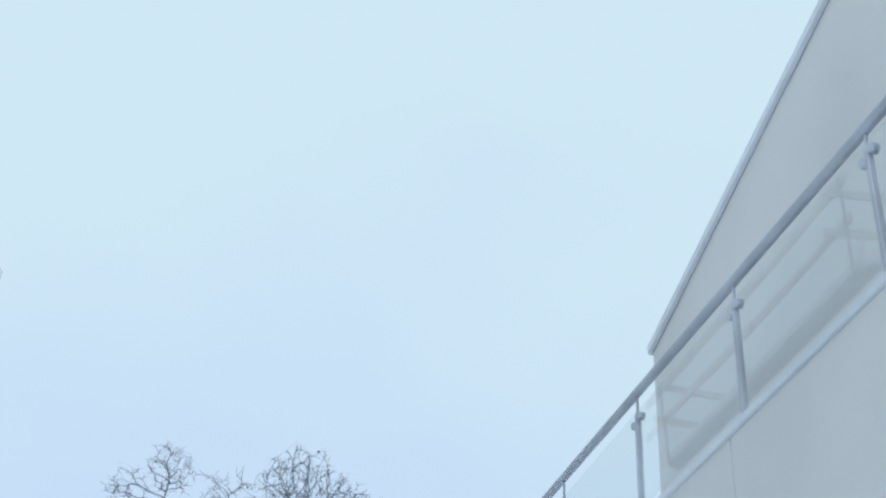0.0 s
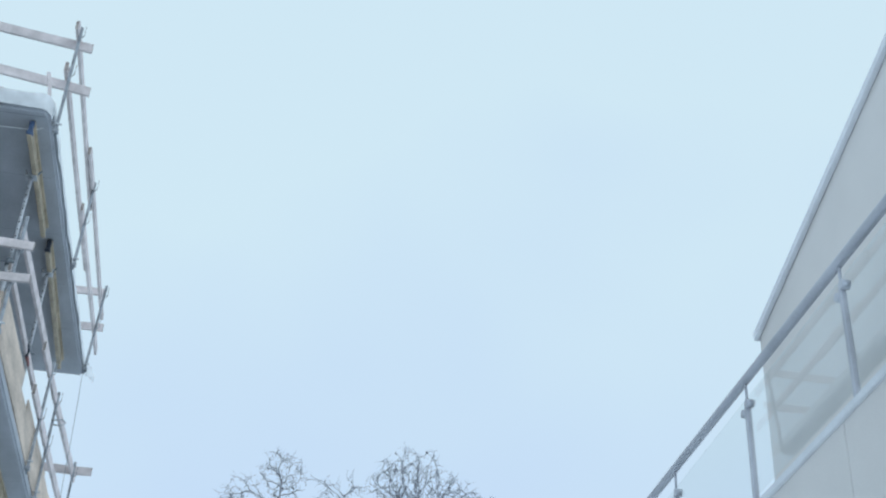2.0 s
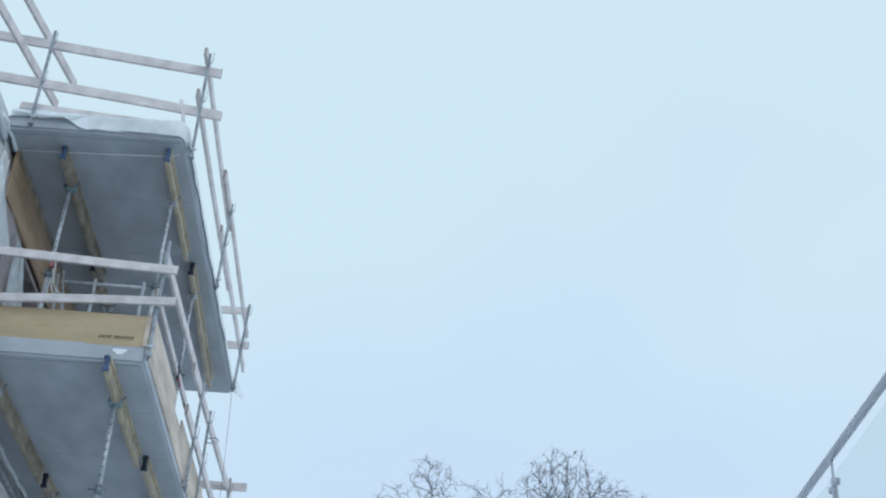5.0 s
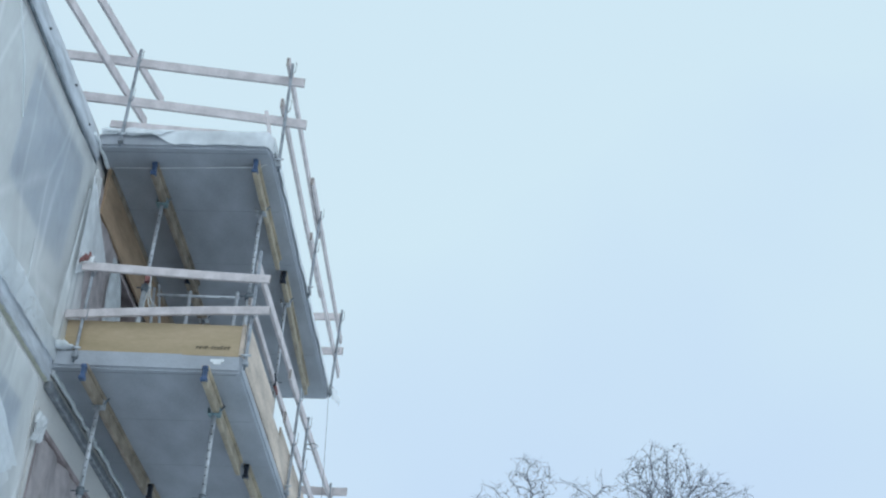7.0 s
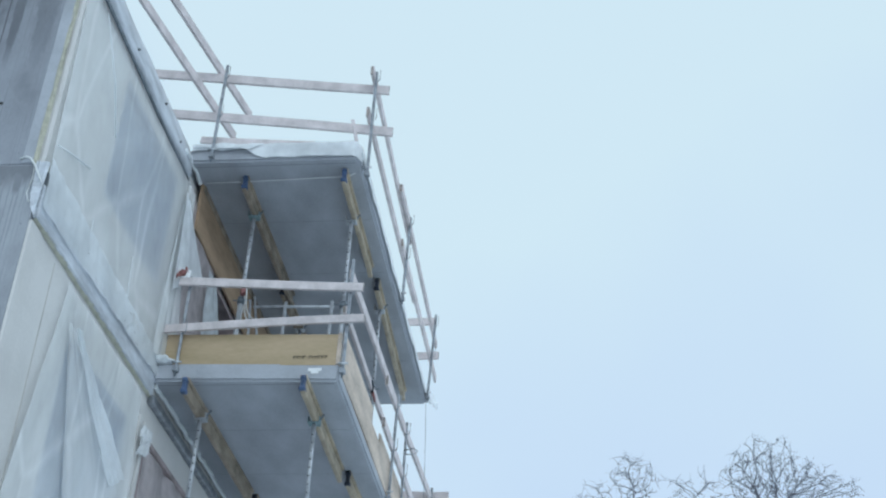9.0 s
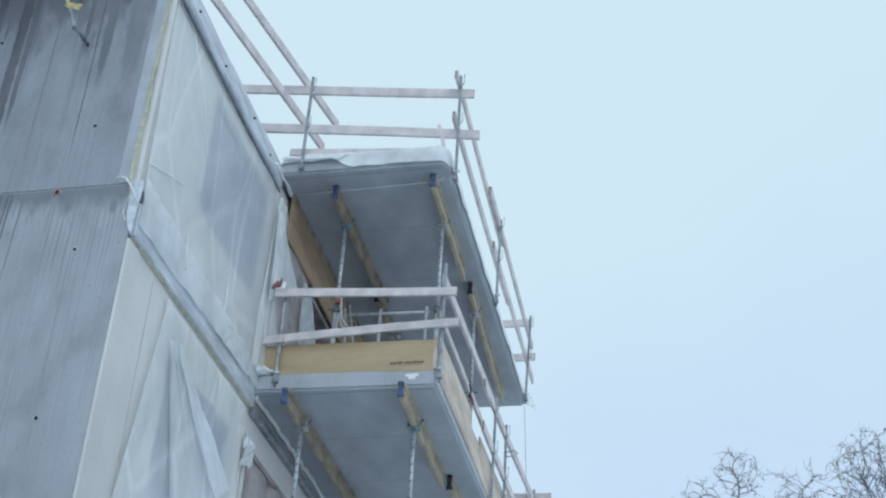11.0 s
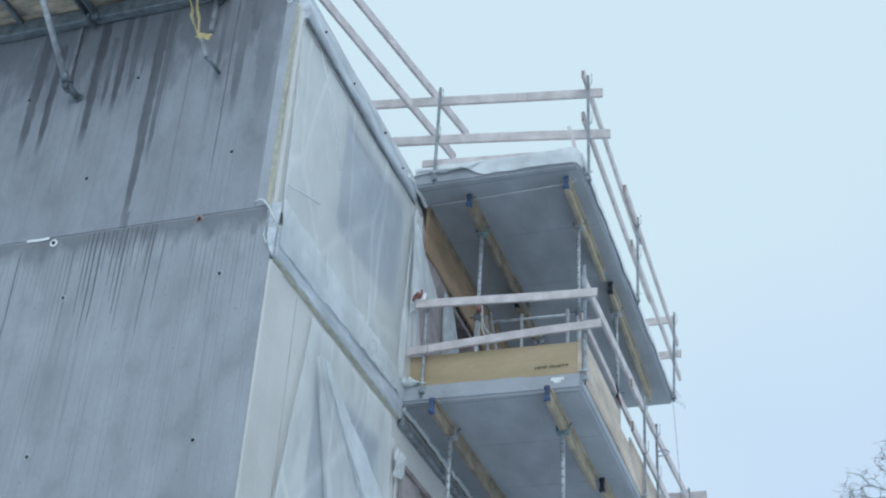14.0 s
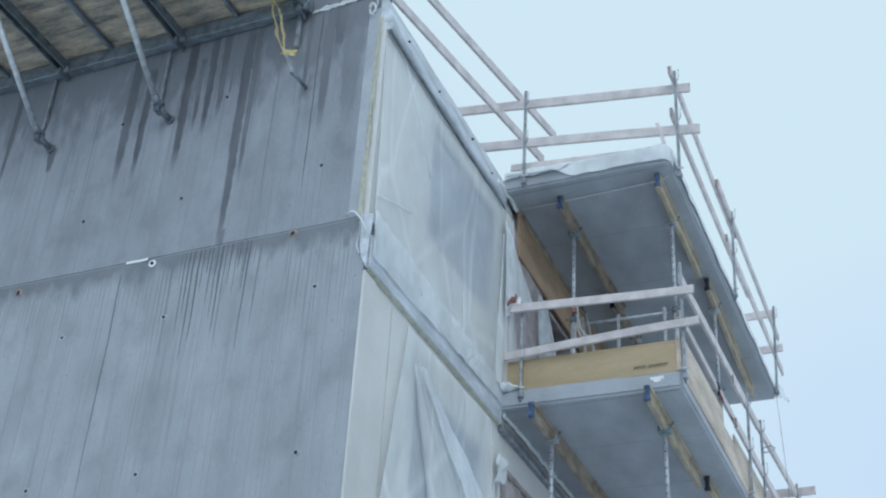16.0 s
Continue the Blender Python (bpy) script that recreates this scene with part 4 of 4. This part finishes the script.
for y, z in ((10.46, 8.53), (11.63, 8.46)):
    part("nail", tube([(XW + 0.03, y, z), (XW + 0.055, y, z)], 0.007, 8), M_HOLE, facade_film)
film_thing("plastic_sheet", sheet([(XW + 0.045, YC + 0.02, 8.3), (XW + 0.045, 12.9, 8.42), (XW + 0.042, 12.9, 8.66), (XW + 0.035, YC - 0.002, 8.84)], 110, 8, 0.02, 16, 7.3, (1, 0, 0), hem=0.04), M_FILM_THICK, (XW, 11, 8.4),
           "milky hem of plastic sheet lapped over the slab edge")
film_thing("plastic_sheet", sheet([(-5.095, YC - 0.010, 8.30), (XW + 0.01, YC - 0.006, 8.18), (XW + 0.035, YC - 0.004, 8.78), (-5.14, YC - 0.010, 8.80)], 14, 18, 0.022, 3, 1.1, (0, -1, 0), hem=0.02), M_ROOFFOIL, (XW, YC, 8.3),
           "milky plastic folded round the concrete corner")
film_thing("plastic_sheet", sheet([(XW + 0.02, 9.75, 5.0), (XW + 0.02, 12.75, 5.0), (XW + 0.0, 12.6, 8.1), (XW + 0.0, 10.3, 8.1)], 70, 60, 0.022, 5, 5.1, (1, 0, 0)), M_FILM, (XW, 11, 6),
           "milky plastic sheet stretched over the lower facade")
film_thing("plastic_sheet", sheet([(XW + 0.05, 11.25, 5.7), (XW + 0.14, 12.1, 6.72), (XW + 0.04, 10.62, 7.76), (XW + 0.04, 10.40, 7.72)], 50, 60, 0.022, 2.0, 8.4, (1, 0.2, 0), hem=0.02), M_FILM, (XW, 11, 6),
           "loose tent-like plastic sheet hanging from one corner over the window")
film_thing("plastic_sheet", sheet([(XW + 0.15, 11.72, 6.62), (XW + 0.16, 12.06, 6.86), (XW + 0.06, 10.64, 7.77), (XW + 0.06, 10.52, 7.73)], 14, 60, 0.05, 3.0, 3.4, (1, 0.2, 0), hem=0.03), M_FILM_THICK, (XW, 11, 6.9),
           "white doubled edge of the loose plastic sheet")
film_thing("plastic_sheet", sheet([(XW - 0.02, 13.02, 5.6), (XW + 0.0, 15.55, 5.6), (XW - 0.02, 15.55, 7.74), (XW - 0.02, 13.02, 7.74)], 40, 40, 0.05, 6, 4.4, (-1, 0, 0)), M_FOIL_PINK, (XW, 14, 6),
           "pinkish plastic sheet over the lower balcony door")
film_thing("plastic_sheet", sheet([(XW + 0.04, 12.5, 8.6), (XW + 0.1, 13.05, 8.64), (XW + 0.04, 13.0, 11.0), (XW + 0.03, 12.8, 11.05)], 24, 70, 0.035, 3.0, 3.7, (1, 0, 0), hem=0.02), M_FILM, (XW, 12.7, 8.7),
           "bunched folds of plastic sheet beside the balcony door")
film_thing("plastic_sheet", sheet([(XW + 0.09, 12.7, 9.5), (XW + 0.11, 13.6, 10.2), (XW + 0.07, 12.78, 10.8), (XW + 0.07, 12.66, 10.9)], 24, 30, 0.02, 2.5, 12.7, (1, 0, 0), hem=0.01), M_CLOTH, (XW, 13.3, 9.3),
           "slanting flap of milky plastic beside the balcony door")
film_thing("plastic_sheet", sheet([(XW + 0.03, 12.66, 7.42), (XW + 0.04, 12.96, 7.50), (XW + 0.04, 13.0, 7.82), (XW + 0.03, 12.7, 7.78)], 20, 30, 0.04, 5, 6.6, (1, 0, 0), hem=0.09), M_CLOTH, (XW, 12.8, 7.2),
           "torn white flap of plastic under the balcony")
film_thing("plastic_sheet", sheet([(XW + 0.015, 13.02, 8.7), (XW + 0.03, 14.15, 8.7), (XW + 0.015, 14.2, 10.66), (XW + 0.03, 12.9, 11.12)], 20, 40, 0.02, 3, 9.9, (1, 0, 0)), M_FOIL_PINK, (XW, 13.6, 8.7),
           "pinkish plastic sheet over the balcony door")
film_thing("plastic_sheet", sheet([(XW + 0.06, 13.95, 8.7), (XW + 0.16, 15.2, 8.7), (XW + 0.06, 14.25, 10.5), (XW + 0.05, 13.95, 10.55)], 20, 40, 0.03, 3, 1.9, (1, 0, 0)), M_FOIL_TEAL, (XW, 14.6, 8.7),
           "pale bluish plastic sheet hanging in the balcony door")
for y, z0 in ((12.72, 5.2), (12.88, 5.2)):
    structure("stud", box((XW - 0.03, y, z0), (XW - 0.005, y + 0.07, 7.9), 0.003), M_PLASTER, "cream upright board strip beside the lower door", "trim")
film_thing("plastic_sheet", sheet([(-6.0, YC + 0.002, 11.66), (-5.3, YC + 0.002, 11.70), (-5.3, YC + 0.002, 11.76), (-6.0, YC + 0.002, 11.70)], 30, 4, 0.03, 9, 2.2, (0, -1, 0), hem=0.05), M_CLOTH, (-5.6, YC, 11.7),
           "torn white strip of film on the concrete wall top")
bundle = thing("film_bundle", (XW + 0.05, 12.85, 8.62), "white crumpled film bundled at the slab corner", "plastic sheet")
bm = bmesh.new()
bmesh.ops.create_icosphere(bm, subdivisions=3, radius=1.0)
for v in bm.verts:
    d = 1 + 0.45 * noise.noise(v.co * 2.3) + 0.25 * noise.noise(v.co * 6)
    v.co = Vector((XW + 0.08, 12.82, 8.62)) + Vector((v.co.x * 0.14, v.co.y * 0.13, v.co.z * 0.045)) * d
part("bundle", bm, M_BAG, bundle, smooth=True)

# white sheet on the top balcony: lies on the slab, hangs over the front and the outer edge
cover = thing("cover_sheet", (-4, 16, ZU + 0.22), "white plastic cover sheet draped over the top balcony slab", "plastic sheet")
bm = bmesh.new()
NX, NYY = 50, 90
rows_c = []
Y_FRONT = 12.75
for j in range(NYY + 1):
    v = j / NYY
    row = []
    for i in range(NX + 1):
        u = i / NX
        a, b = u * (XO - XW + 0.12), v * 7.05 - 0.4
        x, y, z = XW + 0.02 + a, Y_FRONT + b, ZU + 0.235
        q = Vector((a * 2.1, b * 2.1, 3))
        round_off = max(0.0, x - (XO - 0.07)) / 0.07
        ease = min(1.0, max(0.0, (u - 0.30) / 0.12))
        if b < 0:
            hem = 0.09 + 0.03 * noise.noise(Vector((a * 3, 1, 8))) + (0.10 + 0.02 * u) * ease
            z = ZU + 0.235 + b / 0.4 * hem + 0.010 * noise.noise(q * 2) + 0.03 * (1 - ease) * abs(noise.noise(q * 2.7))
            y = Y_FRONT - 0.03 - 0.025 * abs(noise.noise(q * 1.6)) * (-b / 0.4) + 0.03 * (-b / 0.4) * ease
        else:
            z += (0.02 * abs(noise.noise(q)) + 0.01 * noise.noise(q * 3)) * min(1.0, 0.3 + u) + 0.05 * math.exp(-((b - 0.2) / 0.25) ** 2) * u
        y += 0.13 * min(1, round_off) ** 2 * max(0.0, 1 - max(0, b) / 0.5)
        over = x - XO - 0.01
        if over > 0:
            z = min(z, ZU + 0.235) - over * (1.2 + 0.6 * noise.noise(Vector((b * 1.7, 2, 0))))
            x = XO + 0.022 + 0.02 * abs(noise.noise(q * 1.5))
        row.append(bm.verts.new((x, y, z)))
    rows_c.append(row)
for j in range(NYY):
    for i in range(NX):
        f = bm.faces.new((rows_c[j][i], rows_c[j][i + 1], rows_c[j + 1][i + 1], rows_c[j + 1][i]))
        f.smooth = True
part("sheet", bm, M_CLOTH, cover)
part("flap", sheet([(XO - 0.02, 19.3, 11.40), (XO + 0.16, 19.5, 11.30), (XO + 0.1, 19.45, 11.56), (XO - 0.02, 19.3, 11.56)], 10, 8, 0.05, 4, 3.3, (1, 0.2, 0)), M_CLOTH, cover)
part("fold", sheet([(-5.03, 12.69, 11.56), (-4.3, 12.70, 11.50), (-4.1, 12.74, 11.60), (-5.0, 12.74, 11.63)], 40, 14, 0.03, 2.6, 5.7, (0.1, -1, 0.4), hem=0.012), M_CLOTH, cover, "crumpled fold of the sheet")
strip = thing("edge_plank", (-4.6, 12.8, ZU + 0.3), "pinkish plank lying along the slab edge under the sheet", "plank")
part("plank", bar((-4.95, 12.76, 11.715), (-3.5, 12.79, 11.61), 0.03, 0.10, 0.004, 0.004, 8, 6), M_PLANK, strip)
line = thing("cord", (-4, 13.1, ZU - 0.03), "thin pale cord stretched under the top balcony", "cord")
part("cord", tube([(-4.93, 13.17, ZU - 0.02), (-4.42, 13.15, ZU - 0.03), (-3.1, 13.1, ZU - 0.03), (-2.9, 13.06, ZU + 0.05)], 0.006, 6), M_CORD, line)
wire = thing("hanging_wire", (-2.88, 19.3, 9.0), "thin wire hanging from the outer balcony corner", "wire")
part("wire", tube([(-2.9, 19.28, 11.4), (-2.88, 19.3, 10.9), (-2.86, 19.32, 10.2), (-2.85, 19.33, 9.6), (-2.83, 19.34, 9.0)], 0.0035, 6), M_DARKSTEEL, wire)
hook = thing("wire_hook", (-2.9, 17.36, 9.57), "bent steel wire loop on the guard rail", "hook")
part("loop", tube([(-2.88, 17.36, 9.6), (-2.74, 17.34, 9.62), (-2.68, 17.33, 9.57), (-2.74, 17.33, 9.52), (-2.86, 17.34, 9.53)], 0.009, 8), M_STEEL, hook)

# ---- white house with a glass-railed terrace ----
XR, XG = 2.87, 3.9
house = thing("white_house", (5, 2, 0), "pale stuccoed house with a gabled upper storey and terrace", "house")
low = part("lower_wall", box((XR + 0.03, -8, 0), (9.5, 10.5, 4.67)), M_STUCCO, house)
for a, b in ((-2.7, 0.05), (0.07, 2.85), (2.87, 5.661), (5.669, 8.45), (8.47, 10.5)):
    part("wall_panel", box((XR, a, 0.2), (XR + 0.03, b, 4.672), 0.004), M_STUCCO, low)
part("coping", box((XR - 0.022, -8, 4.670), (XR + 0.22, 10.55, 4.717), 0.006), M_WHITEMETAL, house, "pale metal coping along the terrace edge")
part("terrace", box((XR + 0.22, -8, 4.655), (9.5, 10.5, 4.69)), M_SLAB, house)
bm = bmesh.new()
SL = -0.304
ridge_y, ridge_z = 1.5, 7.12 + 0.304 * (8.93 - 1.5)
prof = [(8.93, 4.66), (8.93, 7.12), (ridge_y, ridge_z), (-5.9, 7.12), (-5.9, 4.66)]
f0 = [bm.verts.new((XG, y, z)) for y, z in prof]
f1 = [bm.verts.new((9.3, y, z)) for y, z in prof]
bm.faces.new(f0)
bm.faces.new(f1[::-1])
for k in range(5):
    bm.faces.new((f0[k], f1[k], f1[(k + 1) % 5], f0[(k + 1) % 5]))
part("gable_wall", bm, M_STUCCO, house)
for sgn, ye in ((1, 8.955), (-1, -5.925)):
    ze = ridge_z - 0.304 * abs(ye - ridge_y)
    roof = part("roof", bar((6.6, ye, ze + 0.034), (6.6, ridge_y, ridge_z + 0.034), 5.42, 0.05, 0.004), M_ROOFTILE, house)
    part("verge_board", bar((XG - 0.024, ye, ze + 0.028), (XG - 0.024, ridge_y, ridge_z + 0.028), 0.04, 0.066, 0.004), M_WHITEMETAL, roof, "pale metal verge trim")
    part("gutter", tube([(XG - 0.03, ye + 0.01 * sgn, ze + 0.01), (9.4, ye + 0.01 * sgn, ze + 0.01)], 0.014, 12), M_WHITEMETAL, roof)

glass_rail = thing("glass_railing", (XR + 0.05, 3, 4.715), "terrace railing with clear glass panes and a round metal handrail", "railing")
part("handrail", tube([(XR, -6.0, 5.333), (XR, 10.4, 5.576)], 0.029, 18), M_RAIL, glass_rail)
posts = [10.4 - 0.79] + [8.24 - 1.381 * k for k in range(10)]
for y in posts:
    post = part("post", box((XR - 0.017, y - 0.016, 4.712), (XR + 0.017, y + 0.016, 5.37), 0.006), M_RAIL, glass_rail)
    part("neck", tube([(XR, y, 5.34), (XR, y, 5.422 + 0.0148 * y)], 0.009, 10), M_RAIL, post)
    for z in (5.33,):
        for s in (-1, 1):
            bm = tube([(XR - 0.024, y + 0.035 * s, z - 0.02 * s), (XR + 0.024, y + 0.035 * s, z - 0.02 * s)], 0.026, 14)
            part("glass_clamp", bm, M_RAIL, post)
for a, b in zip(posts, posts[1:]):
    part("glass_pane", box((XR - 0.005, b + 0.035, 4.76), (XR + 0.005, a - 0.035, 5.4), 0.002), M_GLASS, glass_rail, "clear glass pane").visible_shadow = False


# ---- bare trees beyond ----
def bare_tree(name, at, domes, seed, label, twigs):
    """Trunk and boughs grown towards points in rounded crown domes (x, z, half width, half height, count), with fine twigs."""
    rs = np.random.RandomState(seed)
    cx, cz, rx, rz = domes[0][:4]
    clouds = []
    for dx, dz, hw, hh, count in domes:
        q = rs.normal(size=(count * 4, 3))
        q /= np.linalg.norm(q, axis=1)[:, None]
        q *= rs.rand(count * 4, 1) ** 0.42
        clouds.append(q[q[:, 2] > -0.6][:count] * (hw, hw, hh) + (dx, 0, dz))
    pts = np.concatenate(clouds)
    nodes, parent, heading = [np.array([0, 0, 0.0])], [-1], [np.array([0, 0, 1.0])]
    step = 0.12
    while nodes[-1][2] < cz - rz * 0.9:
        d = np.array([0.05 * rs.randn() + 0.05 * (cx - nodes[-1][0]), 0.05 * rs.randn(), 1.0])
        nodes.append(nodes[-1] + step * d)
        parent.append(len(nodes) - 2)
        heading.append(d / np.linalg.norm(d))
    alive = pts
    budget = np.zeros(12000, int)
    for _ in range(220):
        if len(alive) == 0 or len(nodes) > 9000:
            break
        arr = np.array(nodes)
        d2 = ((alive[:, None] - arr[None]) ** 2).sum(-1) + 1e6 * (budget[:len(arr)] > 2)[None]
        near = d2.argmin(1)
        for k in np.unique(near):
            dirs = alive[near == k] - arr[k]
            dirs /= np.linalg.norm(dirs, axis=1)[:, None] + 1e-9
            d = dirs.mean(0) + 0.7 * heading[k] + 0.26 * rs.randn(3)
            d /= np.linalg.norm(d) + 1e-9
            nodes.append(arr[k] + step * d)
            parent.append(int(k))
            heading.append(d)
            budget[k] += 1
        arr = np.array(nodes)
        alive = alive[((alive[:, None] - arr[None]) ** 2).sum(-1).min(1) > 0.16 ** 2]
    n = len(nodes)
    weight = np.zeros(n)
    kids = np.zeros(n, int)
    for k in range(n - 1, 0, -1):
        if kids[k] == 0:
            weight[k] = 1
        weight[parent[k]] += weight[k]
        kids[parent[k]] += 1
    rad = np.maximum(0.0065, 0.0065 * weight ** 0.335)
    ob = thing(name, at, label, "tree", "bare trees")
    base = Vector(at)
    trunk, fine = bmesh.new(), bmesh.new()

    def seg(bm, a, b, ra, rb, sides):
        d, s, u, _ = axes_for(a, b)
        r0 = [bm.verts.new(Vector(a) + (s * math.cos(t) + u * math.sin(t)) * ra) for t in (2 * math.pi * j / sides for j in range(sides))]
        r1 = [bm.verts.new(Vector(b) + (s * math.cos(t) + u * math.sin(t)) * rb) for t in (2 * math.pi * j / sides for j in range(sides))]
        for j in range(sides):
            f = bm.faces.new((r0[j], r0[(j + 1) % sides], r1[(j + 1) % sides], r1[j]))
            f.smooth = True

    for k in range(1, n):
        a, b = Vector(nodes[parent[k]]) + base, Vector(nodes[k]) + base
        thick = rad[k] > 0.04
        seg(trunk if thick else fine, a, b, rad[parent[k]] if rad[parent[k]] < 2 * rad[k] else rad[k] * 1.2, rad[k], 8 if thick else 4)
        if rad[k] < 0.02:
            for _ in range(rs.poisson(twigs)):
                d = (Vector(nodes[k]) - Vector(nodes[parent[k]])).normalized() * 0.5 + Vector(rs.randn(3) * (1, 1, 0.8))
                e, r = b, 0.006
                for _ in range(3):
                    d = (d.normalized() + Vector(rs.randn(3)) * 0.35).normalized()
                    f = e + d * rs.uniform(0.05, 0.11)
                    seg(fine, e, f, r, r - 0.0012, 3)
                    e, r = f, r - 0.0012
    part("trunk", trunk, M_BARK, ob)
    part("crown", fine, M_BARK, ob, "bare dark twigs")
    for _ in range(4):
        k = int(rs.choice(np.nonzero(kids == 0)[0]))
        bm = bmesh.new()
        bmesh.ops.create_icosphere(bm, subdivisions=2, radius=0.038)
        for v in bm.verts:
            v.co = v.co * (1 + 0.4 * noise.noise(v.co * 30)) + Vector(nodes[k]) + base
        part("leaf_clump", bm, M_BARK, ob, "withered leaf clump")
    return ob


bare_tree("tree", (4.85, 38, 0), [(-0.1, 17.85, 1.42, 1.5, 850), (1.25, 17.7, 0.95, 0.95, 300), (2.2, 17.75, 0.55, 0.4, 50)], 3, "bare rounded broad-leaved tree with dense dark twigs", 1.0)
bare_tree("tree", (0.75, 38.4, 0), [(0.05, 18.15, 0.85, 0.95, 150), (-1.2, 17.5, 0.8, 0.6, 80)], 8, "bare slender broad-leaved tree with forked dark boughs", 1.2)
bare_tree("tree", (2.75, 38.8, 0), [(-0.2, 18.3, 1.1, 0.6, 34), (0.0, 17.4, 1.3, 0.6, 170)], 12, "bare sparse tree with thin upright boughs", 0.7)
